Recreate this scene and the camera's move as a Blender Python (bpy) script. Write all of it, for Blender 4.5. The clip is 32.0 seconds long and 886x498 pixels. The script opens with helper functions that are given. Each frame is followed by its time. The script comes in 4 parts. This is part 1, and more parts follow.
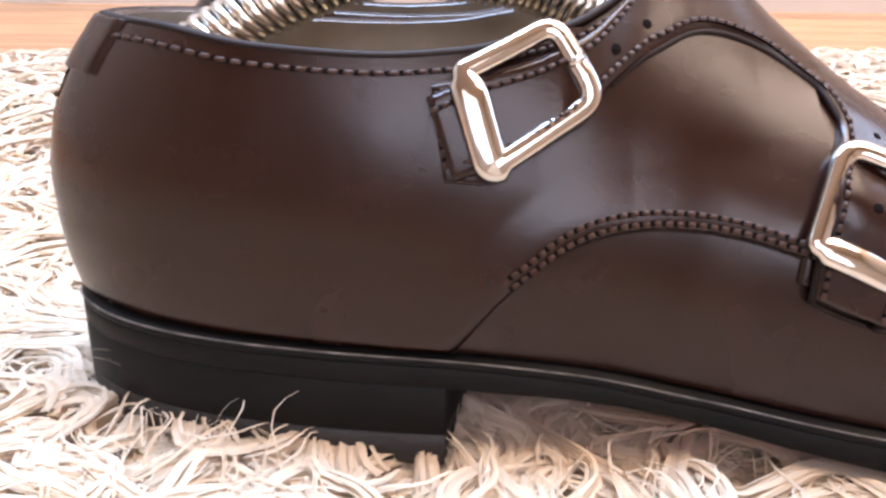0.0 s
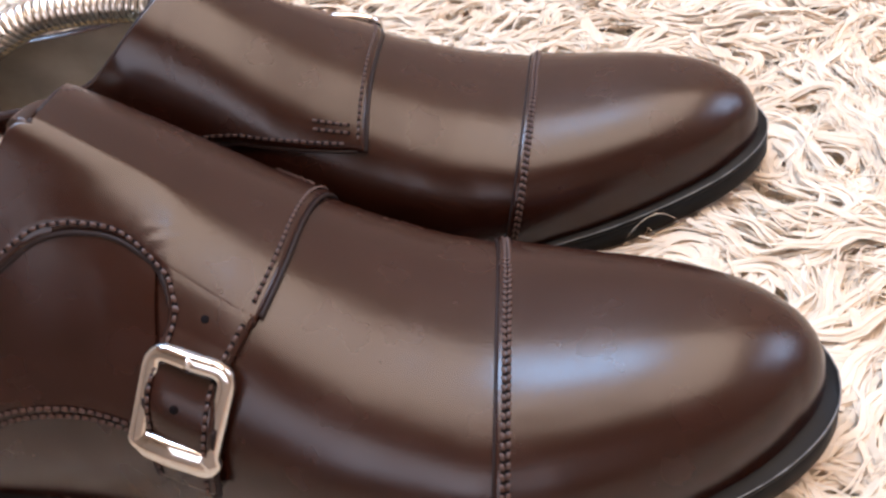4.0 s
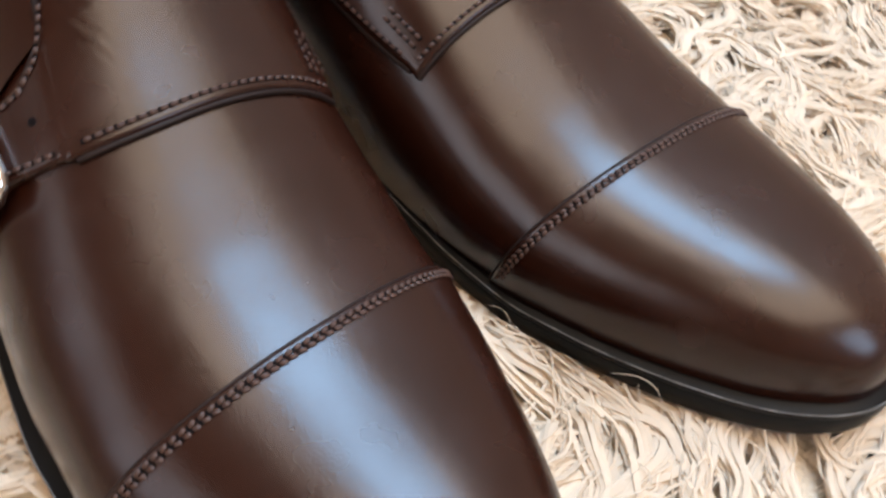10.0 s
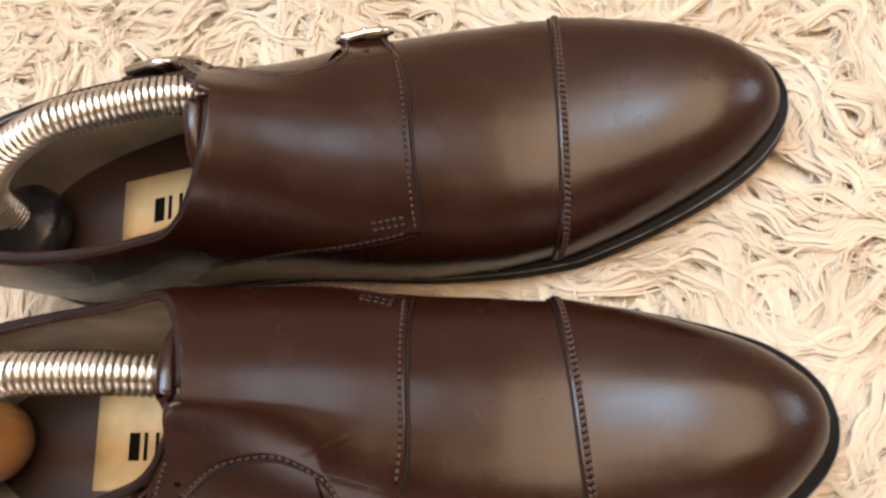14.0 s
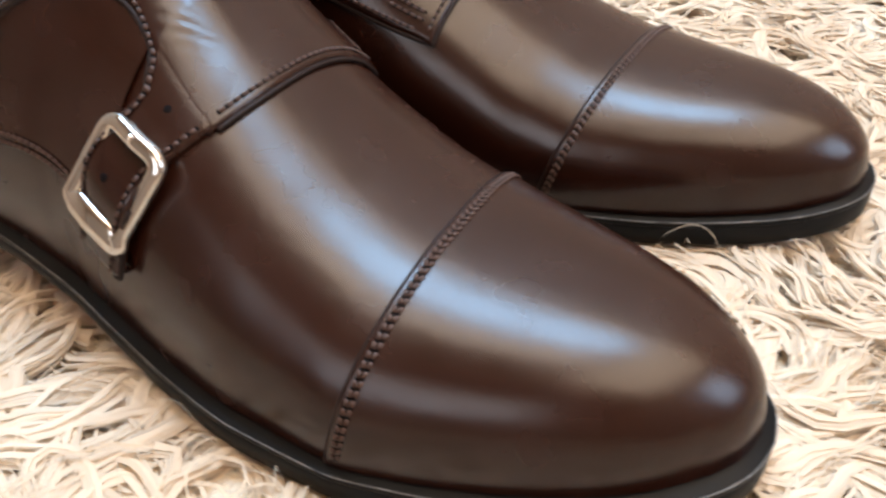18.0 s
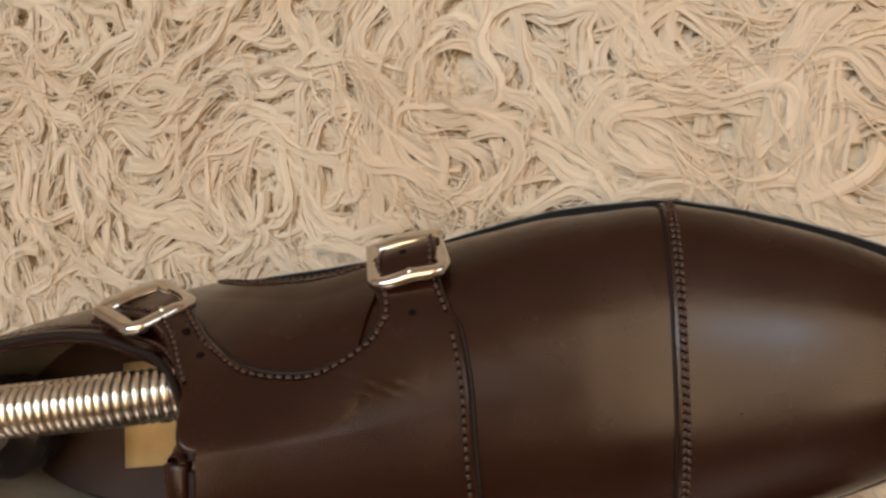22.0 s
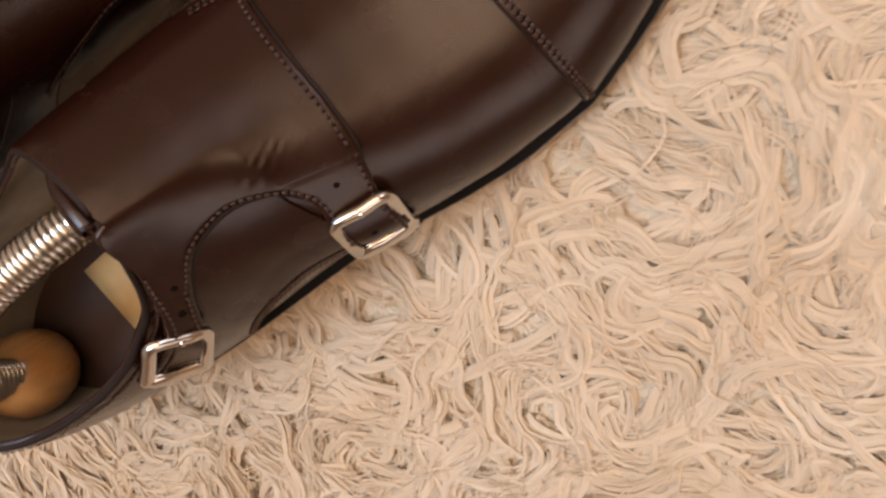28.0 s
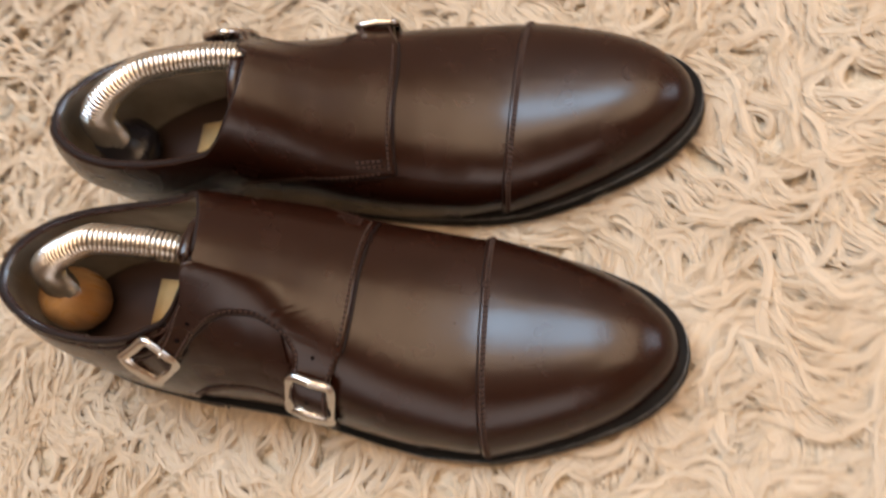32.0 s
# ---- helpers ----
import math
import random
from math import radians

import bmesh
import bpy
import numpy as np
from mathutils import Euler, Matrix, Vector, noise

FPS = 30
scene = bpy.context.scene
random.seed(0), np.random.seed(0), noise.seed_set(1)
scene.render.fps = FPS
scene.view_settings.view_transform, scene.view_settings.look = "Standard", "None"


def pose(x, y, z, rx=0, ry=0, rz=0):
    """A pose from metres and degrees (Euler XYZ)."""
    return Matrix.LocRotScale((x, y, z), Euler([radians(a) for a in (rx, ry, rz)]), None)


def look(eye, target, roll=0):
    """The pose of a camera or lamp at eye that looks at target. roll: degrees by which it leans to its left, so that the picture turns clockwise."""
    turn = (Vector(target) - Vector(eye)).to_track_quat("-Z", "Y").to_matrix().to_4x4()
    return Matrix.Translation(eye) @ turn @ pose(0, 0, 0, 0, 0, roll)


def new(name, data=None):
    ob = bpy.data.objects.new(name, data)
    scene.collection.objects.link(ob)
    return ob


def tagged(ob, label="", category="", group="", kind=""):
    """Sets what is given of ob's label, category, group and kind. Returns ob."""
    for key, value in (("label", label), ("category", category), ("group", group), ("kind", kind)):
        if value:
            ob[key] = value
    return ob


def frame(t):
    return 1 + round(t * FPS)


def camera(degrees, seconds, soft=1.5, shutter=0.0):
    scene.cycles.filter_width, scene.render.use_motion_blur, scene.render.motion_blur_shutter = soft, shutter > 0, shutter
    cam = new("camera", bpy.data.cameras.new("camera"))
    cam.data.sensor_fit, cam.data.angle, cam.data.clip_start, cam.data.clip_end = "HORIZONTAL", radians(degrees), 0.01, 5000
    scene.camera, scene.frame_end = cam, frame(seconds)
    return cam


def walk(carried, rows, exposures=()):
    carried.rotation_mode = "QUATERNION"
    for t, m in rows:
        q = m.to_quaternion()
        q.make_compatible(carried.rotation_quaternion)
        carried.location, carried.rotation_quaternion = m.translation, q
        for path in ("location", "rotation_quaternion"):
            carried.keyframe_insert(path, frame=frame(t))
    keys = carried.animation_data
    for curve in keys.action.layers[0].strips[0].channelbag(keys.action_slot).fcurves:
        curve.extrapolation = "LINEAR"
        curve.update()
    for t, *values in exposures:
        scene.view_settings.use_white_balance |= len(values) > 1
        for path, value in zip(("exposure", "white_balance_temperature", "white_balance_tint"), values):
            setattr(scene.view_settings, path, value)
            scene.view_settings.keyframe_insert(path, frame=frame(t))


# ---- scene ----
cam = camera(56.50, 32.0, soft=2.6, shutter=0.4)
PATH = [
    (0.0, pose(0.0506, -0.1802, 0.1020, 69.82, -0.79, -1.43)),
    (0.5, pose(0.0605, -0.1772, 0.1093, 68.34, -0.00, -2.89)),
    (1.0, pose(0.0739, -0.1815, 0.1135, 66.62, 0.21, -3.02)),
    (1.5, pose(0.0921, -0.1856, 0.1186, 64.74, 0.17, -3.03)),
    (2.0, pose(0.1289, -0.1773, 0.1334, 62.97, 2.11, 0.42)),
    (2.5, pose(0.1652, -0.1659, 0.1426, 61.64, 5.94, 1.54)),
    (3.0, pose(0.2054, -0.1505, 0.1662, 53.70, 11.08, 2.95)),
    (3.5, pose(0.2279, -0.1375, 0.1810, 50.09, 15.18, 4.11)),
    (5.5, pose(0.2428, -0.1422, 0.1239, 57.77, -2.26, 20.29)),
    (6.0, pose(0.2584, -0.1464, 0.1040, 61.43, -2.88, 21.62)),
    (6.5, pose(0.2735, -0.1373, 0.1054, 61.56, -5.98, 24.64)),
    (7.0, pose(0.2941, -0.1130, 0.0985, 63.30, -2.80, 30.85)),
    (7.5, pose(0.3113, -0.0860, 0.1015, 62.43, -4.34, 37.61)),
    (8.0, pose(0.3241, -0.0611, 0.1079, 61.36, -5.72, 43.08)),
    (8.5, pose(0.3255, -0.0482, 0.1205, 59.48, -10.08, 45.78)),
    (9.0, pose(0.3177, -0.0468, 0.1552, 53.41, -13.47, 51.32)),
    (9.5, pose(0.2973, -0.0545, 0.1685, 46.10, -11.75, 55.77)),
    (10.0, pose(0.2847, -0.0462, 0.1729, 42.59, -3.98, 49.10)),
    (10.5, pose(0.2807, -0.0307, 0.1866, 37.91, 5.56, 37.03)),
    (11.0, pose(0.2754, -0.0230, 0.2047, 31.68, 13.50, 23.47)),
    (11.5, pose(0.2699, -0.0210, 0.2283, 25.30, 17.29, 10.23)),
    (12.0, pose(0.2678, -0.0302, 0.2540, 22.80, 18.10, 3.57)),
    (12.5, pose(0.2470, -0.0142, 0.2651, 18.88, 16.23, -1.14)),
    (13.0, pose(0.2336, 0.0020, 0.2891, 13.96, 13.95, -3.26)),
    (13.5, pose(0.2340, -0.0109, 0.2930, 15.80, 16.39, -3.09)),
    (15.5, pose(0.2328, -0.0721, 0.3013, 28.64, 15.71, 3.48)),
    (16.0, pose(0.2339, -0.1036, 0.2624, 38.10, 12.89, 12.16)),
    (16.5, pose(0.2375, -0.1225, 0.2224, 44.35, 8.41, 21.11)),
    (17.0, pose(0.2442, -0.1295, 0.1848, 48.61, 5.26, 27.66)),
    (17.5, pose(0.2599, -0.1270, 0.1626, 50.88, 3.83, 30.59)),
    (18.0, pose(0.2765, -0.1259, 0.1517, 52.11, 1.46, 30.06)),
    (18.5, pose(0.2929, -0.1184, 0.1509, 51.50, -0.53, 28.56)),
    (19.0, pose(0.3107, -0.1116, 0.1575, 49.58, -2.41, 28.54)),
    (19.5, pose(0.3213, -0.0925, 0.1784, 46.36, -0.23, 30.08)),
    (20.0, pose(0.3154, -0.0605, 0.1850, 40.32, 9.87, 24.21)),
    (20.5, pose(0.2858, 0.0250, 0.2141, 19.06, 15.22, 13.09)),
    (21.0, pose(0.2455, 0.0863, 0.2392, 9.05, 16.73, 2.01)),
    (21.5, pose(0.2353, 0.1180, 0.2499, 6.83, 19.00, -1.05)),
    (22.0, pose(0.2233, 0.1272, 0.2541, 3.66, 20.28, -2.37)),
    (22.5, pose(0.2139, 0.1107, 0.2442, 3.90, 19.77, -0.61)),
    (23.0, pose(0.2341, 0.0852, 0.2152, 9.55, 20.39, -2.47)),
    (23.5, pose(0.2403, 0.0854, 0.2143, 9.64, 18.75, -2.05)),
    (24.0, pose(0.2434, 0.0756, 0.2039, 11.68, 19.31, -1.15)),
    (24.5, pose(0.2543, 0.0609, 0.1835, 11.37, 25.67, -2.05)),
    (25.0, pose(0.2416, 0.0501, 0.1795, 4.33, 25.89, -5.04)),
    (25.5, pose(0.2200, 0.0429, 0.1923, -7.17, 23.68, -11.40)),
    (26.0, pose(0.2095, 0.0027, 0.1874, -11.79, 27.40, -19.59)),
    (28.5, pose(0.2764, -0.0426, 0.2941, -18.06, 15.78, -44.24)),
    (29.0, pose(0.3358, -0.0212, 0.3228, -15.01, 23.18, -35.84)),
    (29.5, pose(0.3298, -0.0471, 0.3638, -3.59, 23.45, -26.11)),
    (30.0, pose(0.3487, -0.0718, 0.4033, 6.54, 23.11, -12.30)),
    (30.5, pose(0.3659, -0.0772, 0.4078, 10.26, 23.98, -4.72)),
    (31.0, pose(0.3574, -0.0880, 0.4328, 10.96, 20.91, -1.68)),
    (31.5, pose(0.2756, -0.0654, 0.4100, 10.24, 13.26, -1.12)),
    (32.0, pose(0.3194, -0.0747, 0.3388, 21.45, 22.59, 7.25)),
]
EXPOSURES = [(0.0, 1.96, 6250, 22), (2.0, 1.96, 6620, 22), (3.0, 1.43, 6430, 22), (3.5, 1.38, 6430, 22), (6.0, 1.31, 6030, 14), (7.0, 1.38, 6390, 14), (8.0, 1.38, 6720, 14), (9.0, 0.88, 7400, 14), (10.0, 1.13, 6570, 14), (12.0, 1.13, 6880, 16), (13.0, 1.18, 7680, 16), (16.0, 0.88, 7690, 18), (17.0, 1.23, 7200, 18), (18.0, 1.28, 6800, 14), (19.0, 1.23, 7400, 14), (20.0, 0.68, 8090, 16), (21.0, 0.88, 8090, 16), (22.0, 0.2, 8680, 18), (23.0, 0.91, 8180, 18), (24.0, 0.76, 8180, 18), (26.0, 0.61, 8280, 20), (29.0, 0.37, 8680, 28), (31.0, 0.45, 8240, 22), (32.0, 0.6, 8090, 20)]
walk(cam, PATH, EXPOSURES)

# ---- daylight from the window wall, warm room light ----
world = bpy.data.worlds.new("sky")
scene.world = world
world.use_nodes = True
wn = world.node_tree
sky = wn.nodes.new("ShaderNodeTexSky")
sky.sky_type, sky.sun_disc = "NISHITA", False
sky.sun_elevation, sky.sun_rotation = radians(38), radians(150)
wn.links.new(sky.outputs[0], wn.nodes["Background"].inputs[0])
wn.nodes["Background"].inputs[1].default_value = 0.12


def area(name, m, sx, sy, power, colour):
    la = bpy.data.lights.new(name, "AREA")
    la.shape, la.size, la.size_y, la.energy, la.color = "RECTANGLE", sx, sy, power, colour
    ob = new(name, la)
    ob.matrix_basis = m
    return ob


# a roof window over the rug, warm panels added round it, a side window and an added back fill
ROOF_X0, ROOF_X1, ROOF_Y0, ROOF_Y1, RZ = -1.30, 0.62, 0.28, 1.04, 2.45
PANELS = [(-0.42, 0.62, -0.40, 0.22, 3.6), (-0.42, 0.62, 1.10, 1.44, 3.6), (0.68, 2.05, -1.00, 1.44, 2.8)]
area("roof_window_light", look((-0.34, 0.66, RZ + 0.03), (-0.34, 0.66, 0.0)), ROOF_X1 - ROOF_X0, ROOF_Y1 - ROOF_Y0, 54.0, (0.44, 0.70, 1.0))
# added area lights: their warm glow stands in for the lit ceiling
for px0, px1, py0, py1, glow in PANELS:
    area("ceiling_fill_light", look(((px0 + px1) / 2, (py0 + py1) / 2, RZ - 0.045), ((px0 + px1) / 2, (py0 + py1) / 2, 0.0)), px1 - px0 - 0.04, py1 - py0 - 0.04,
         3.14 * glow * (px1 - px0 - 0.04) * (py1 - py0 - 0.04), (1.0, 0.82, 0.62))
# weak fill added from behind to lift the shoes' outer sides
area("back_fill_light", look((0.1, -2.36, 1.45), (0.15, 0.0, 0.1)), 1.5, 1.3, 5.5, (1.0, 0.93, 0.84))
area("side_window_light", look((2.06, 0.45, 1.0), (0.25, 0.05, 0.03)), 0.8, 0.9, 7.0, (0.60, 0.78, 1.0))


# ---- materials ----
def material(name, colour, rough, metal=0.0, **more):
    """A principled material with variation at two scales and fine relief, in metres.
    grain, spots: sizes; vary, spot: strengths; bump: height; coat: a polish on top."""
    m = bpy.data.materials.new(name)
    m.use_nodes = True
    t = m.node_tree
    b = t.nodes["Principled BSDF"]
    b.inputs["Metallic"].default_value = metal
    b.inputs["Coat Weight"].default_value = more.get("coat", 0.0)
    b.inputs["Coat Roughness"].default_value = more.get("coat_rough", 0.2)
    b.inputs["Specular IOR Level"].default_value = more.get("spec", 0.5)
    b.inputs["Sheen Weight"].default_value = more.get("sheen", 0.0)
    co = t.nodes.new("ShaderNodeTexCoord")

    def noise_at(size, detail=3.0, stretch=None):
        n = t.nodes.new("ShaderNodeTexNoise")
        n.inputs["Scale"].default_value, n.inputs["Detail"].default_value = 1.0 / size, detail
        if stretch:
            mp = t.nodes.new("ShaderNodeMapping")
            mp.inputs["Scale"].default_value = stretch
            t.links.new(co.outputs["Object"], mp.inputs[0])
            t.links.new(mp.outputs[0], n.inputs[0])
        else:
            t.links.new(co.outputs["Object"], n.inputs[0])
        return n

    big, fine = noise_at(more.get("spots", 0.03), 4.0, more.get("stretch")), noise_at(more.get("grain", 0.0012), 2.0, more.get("stretch"))
    mix = t.nodes.new("ShaderNodeMix")
    mix.data_type = "RGBA"
    second = more.get("second", tuple(min(1, c * (1 + more.get("vary", 0.35))) for c in colour))
    mix.inputs[6].default_value, mix.inputs[7].default_value = (*colour, 1), (*second, 1)
    ramp = t.nodes.new("ShaderNodeMapRange")
    ramp.inputs[1].default_value, ramp.inputs[2].default_value = 0.35, 0.68
    t.links.new(big.outputs[0], ramp.inputs[0])
    t.links.new(ramp.outputs[0], mix.inputs[0])
    last_colour = mix.outputs[2]
    if more.get("island"):
        geo = t.nodes.new("ShaderNodeNewGeometry")
        hsv = t.nodes.new("ShaderNodeHueSaturation")
        mr = t.nodes.new("ShaderNodeMapRange")
        mr.inputs[3].default_value, mr.inputs[4].default_value = 1 - more["island"], 1 + more["island"]
        t.links.new(geo.outputs["Random Per Island"], mr.inputs[0])
        t.links.new(mr.outputs[0], hsv.inputs["Value"])
        t.links.new(last_colour, hsv.inputs["Color"])
        last_colour = hsv.outputs[0]
    if more.get("piece"):
        info = t.nodes.new("ShaderNodeObjectInfo")
        hsv = t.nodes.new("ShaderNodeHueSaturation")
        mr = t.nodes.new("ShaderNodeMapRange")
        mr.inputs[3].default_value, mr.inputs[4].default_value = 1 - more["piece"], 1 + more["piece"]
        t.links.new(info.outputs["Random"], mr.inputs[0])
        t.links.new(mr.outputs[0], hsv.inputs["Value"])
        t.links.new(last_colour, hsv.inputs["Color"])
        last_colour = hsv.outputs[0]
    t.links.new(last_colour, b.inputs["Base Color"])
    rr = t.nodes.new("ShaderNodeMapRange")
    rr.inputs[1].default_value, rr.inputs[2].default_value = 0.3, 0.7
    dv = more.get("rough_vary", 0.06)
    rr.inputs[3].default_value, rr.inputs[4].default_value = rough - dv, rough + dv
    t.links.new(big.outputs[0], rr.inputs[0])
    t.links.new(rr.outputs[0], b.inputs["Roughness"])
    if more.get("bump"):
        bp = t.nodes.new("ShaderNodeBump")
        bp.inputs["Strength"].default_value = more.get("bump_strength", 0.5)
        bp.inputs["Distance"].default_value = more["bump"]
        src = fine.outputs[0]
        if more.get("voronoi"):
            vo = t.nodes.new("ShaderNodeTexVoronoi")
            vo.feature = "DISTANCE_TO_EDGE"
            vo.inputs["Scale"].default_value = 1.0 / more["voronoi"]
            t.links.new(co.outputs["Object"], vo.inputs[0])
            mm = t.nodes.new("ShaderNodeMath")
            mm.operation = "ADD"
            t.links.new(vo.outputs[0], mm.inputs[0])
            t.links.new(fine.outputs[0], mm.inputs[1])
            src = mm.outputs[0]
        t.links.new(src, bp.inputs["Height"])
        if more.get("crease"):
            wide = t.nodes.new("ShaderNodeBump")
            wide.inputs["Strength"].default_value, wide.inputs["Distance"].default_value = 0.32, more["crease"] * 0.03
            t.links.new(noise_at(more["crease"], 1.0, (0.3, 1.2, 1.0)).outputs[0], wide.inputs["Height"])
            t.links.new(wide.outputs[0], bp.inputs["Normal"])
        t.links.new(bp.outputs[0], b.inputs["Normal"])
    if more.get("through"):
        tr = t.nodes.new("ShaderNodeBsdfTranslucent")
        ms = t.nodes.new("ShaderNodeMixShader")
        ms.inputs[0].default_value = more["through"]
        t.links.new(last_colour, tr.inputs[0])
        t.links.new(b.outputs[0], ms.inputs[1])
        t.links.new(tr.outputs[0], ms.inputs[2])
        t.links.new(ms.outputs[0], t.nodes["Material Output"].inputs[0])
    return m


LEATHER = material("brown_leather", (0.0150, 0.0040, 0.0020), 0.25, vary=0.22, grain=0.0006, spots=0.018, rough_vary=0.05, bump=0.00010, bump_strength=0.45, crease=0.008, spec=0.36, coat=0.05, coat_rough=0.16)
PIPING = material("edge_leather", (0.010, 0.005, 0.004), 0.6, spec=0.2, bump=0.0001)
THREAD = material("thread", (0.036, 0.015, 0.009), 0.55, spec=0.4, grain=0.0004, bump=0.0001)
LINING = material("lining_leather", (0.34, 0.29, 0.23), 0.6, vary=-0.35, spots=0.02, bump=0.0001)
INSOLE = material("insole_leather", (0.035, 0.020, 0.016), 0.5, vary=0.6, bump=0.0001)
TAN = material("tan_patch", (0.50, 0.33, 0.15), 0.5, vary=-0.2, spots=0.012, bump=0.00008)
SOLE = material("black_sole_edge", (0.0042, 0.0042, 0.0044), 0.5, spec=0.13, vary=0.6, spots=0.012, grain=0.0008, bump=0.00006)
WORN = material("worn_sole_edge", (0.16, 0.155, 0.15), 0.4, vary=-0.9, spots=0.006)
RUBBER = material("black_rubber", (0.010, 0.010, 0.011), 0.55, grain=0.0015, bump=0.0006)
RED = material("red_sole_paint", (0.42, 0.012, 0.012), 0.25, vary=-0.5, spots=0.03, coat=0.5)
HOLE = material("dark_print", (0.004, 0.003, 0.003), 0.8, spec=0.05)
NICKEL = material("polished_nickel", (0.64, 0.61, 0.57), 0.07, 1.0, vary=-0.06, spots=0.004, grain=0.0006, bump=0.00002, rough_vary=0.03)
STEEL = material("spring_steel", (0.74, 0.70, 0.64), 0.2, 1.0, vary=-0.1, spots=0.006)
WOOD = material("varnished_wood", (0.42, 0.20, 0.07), 0.3, vary=-0.35, spots=0.006, stretch=(1, 1, 0.25), coat=0.4)
PLASTIC = material("black_plastic", (0.012, 0.010, 0.012), 0.3, vary=0.3)
WOOL = material("cream_wool", (0.73, 0.605, 0.46), 0.85, second=(0.77, 0.68, 0.56), spots=0.05, grain=0.0008, bump=0.0001, island=0.08, sheen=0.15, through=0.44)
BACKING = material("wool_backing", (0.54, 0.455, 0.345), 0.95, second=(0.60, 0.52, 0.41), spots=0.012, grain=0.0022, bump=0.002, bump_strength=0.9)
PLANK = material("oak_plank", (0.42, 0.19, 0.075), 0.35, vary=-0.35, spots=0.03, stretch=(0.15, 1, 1), grain=0.004, bump=0.0002, piece=0.18, coat=0.2)
PLASTER = material("plaster", (0.40, 0.33, 0.26), 0.9, vary=-0.06, spots=0.4, grain=0.004, bump=0.0004)
CEILING = material("ceiling_paint", (0.62, 0.55, 0.46), 0.9, vary=-0.05, spots=0.5, grain=0.004, bump=0.0003)
FRAME = material("window_paint", (0.80, 0.79, 0.76), 0.4, vary=-0.05, spots=0.1)


# ---- room ----
def box_mesh(x0, x1, y0, y1, z0, z1, bevel=0.0):
    bm = bmesh.new()
    bmesh.ops.create_cube(bm, size=1.0, matrix=Matrix.Translation(((x0 + x1) / 2, (y0 + y1) / 2, (z0 + z1) / 2)) @ Matrix.Diagonal((x1 - x0, y1 - y0, z1 - z0, 1)))
    if bevel:
        bmesh.ops.bevel(bm, geom=bm.edges[:], offset=bevel, segments=2, affect="EDGES", profile=0.6)
    me = bpy.data.meshes.new("piece")
    bm.to_mesh(me)
    bm.free()
    return me


def solid(name, box, mat, label="", category="", kind="structure", parent=None, bevel=0.0):
    me = box_mesh(*box, bevel)
    me.materials.append(mat)
    ob = new(name, me)
    if parent is not None:
        ob.parent = parent
    elif label or kind:
        tagged(ob, label, category, kind=kind)
    return ob


RX0, RX1, RY0, RY1 = -1.9, 2.1, -2.4, 1.5
FLOOR_Z = -0.012
solid("floor_base", (RX0, RX1, RY0, RY1, FLOOR_Z - 0.08, FLOOR_Z - 0.016), PLASTER, "concrete slab under the boards", "floor")
ceil_bm = bmesh.new()
for bx in ((RX0, ROOF_X0, RY0, RY1), (ROOF_X1, RX1, RY0, RY1), (ROOF_X0, ROOF_X1, RY0, ROOF_Y0), (ROOF_X0, ROOF_X1, ROOF_Y1, RY1)):
    piece = box_mesh(*bx, RZ, RZ + 0.1)
    ceil_bm.from_mesh(piece)
    bpy.data.meshes.remove(piece)
ceil_me = bpy.data.meshes.new("ceiling")
ceil_bm.to_mesh(ceil_me)
ceil_bm.free()
ceil_me.materials.append(CEILING)
tagged(new("ceiling", ceil_me), "plain warm white ceiling with a roof window", "ceiling", kind="structure")
solid("wall_west", (RX0 - 0.1, RX0, RY0, RY1, FLOOR_Z, RZ), PLASTER, "plain beige wall", "wall")
east = tagged(new("wall_east"), "beige wall with a small window", "wall", kind="structure")
for bx in ((RX1, RX1 + 0.1, RY0, 0.03, FLOOR_Z, RZ), (RX1, RX1 + 0.1, 0.87, RY1, FLOOR_Z, RZ), (RX1, RX1 + 0.1, 0.03, 0.87, FLOOR_Z, 0.53), (RX1, RX1 + 0.1, 0.03, 0.87, 1.47, RZ)):
    solid("wall_panel", bx, PLASTER, parent=east)
# opening added in this wall for the back fill
south = tagged(new("wall_south"), "beige wall with an added opening for fill light", "wall", kind="structure")
for bx in ((RX0 - 0.1, -0.7, RY0 - 0.1, RY0, FLOOR_Z, RZ), (0.9, RX1 + 0.1, RY0 - 0.1, RY0, FLOOR_Z, RZ), (-0.7, 0.9, RY0 - 0.1, RY0, FLOOR_Z, 0.75), (-0.7, 0.9, RY0 - 0.1, RY0, 2.15, RZ)):
    solid("wall_panel", bx, PLASTER, parent=south)
solid("wall_north", (RX0 - 0.1, RX1 + 0.1, RY1, RY1 + 0.14, FLOOR_Z, RZ), PLASTER, "plain beige wall", "wall")
win = tagged(new("window_1"), "white framed roof window letting in blue daylight", "window", kind="structure")
for bx in ((ROOF_X0 + 0.003, ROOF_X0 + 0.03, ROOF_Y0 + 0.003, ROOF_Y1 - 0.003), (ROOF_X1 - 0.03, ROOF_X1 - 0.003, ROOF_Y0 + 0.003, ROOF_Y1 - 0.003),
           (ROOF_X0 + 0.03, ROOF_X1 - 0.03, ROOF_Y0 + 0.003, ROOF_Y0 + 0.03), (ROOF_X0 + 0.03, ROOF_X1 - 0.03, ROOF_Y1 - 0.03, ROOF_Y1 - 0.003)):
    solid("window_frame", (*bx, RZ + 0.04, RZ + 0.09), FRAME, parent=win, bevel=0.004)
# frame round the added fill opening
win = tagged(new("back_fill_opening"), "white framed opening added for fill light behind the camera", "window", kind="structure")
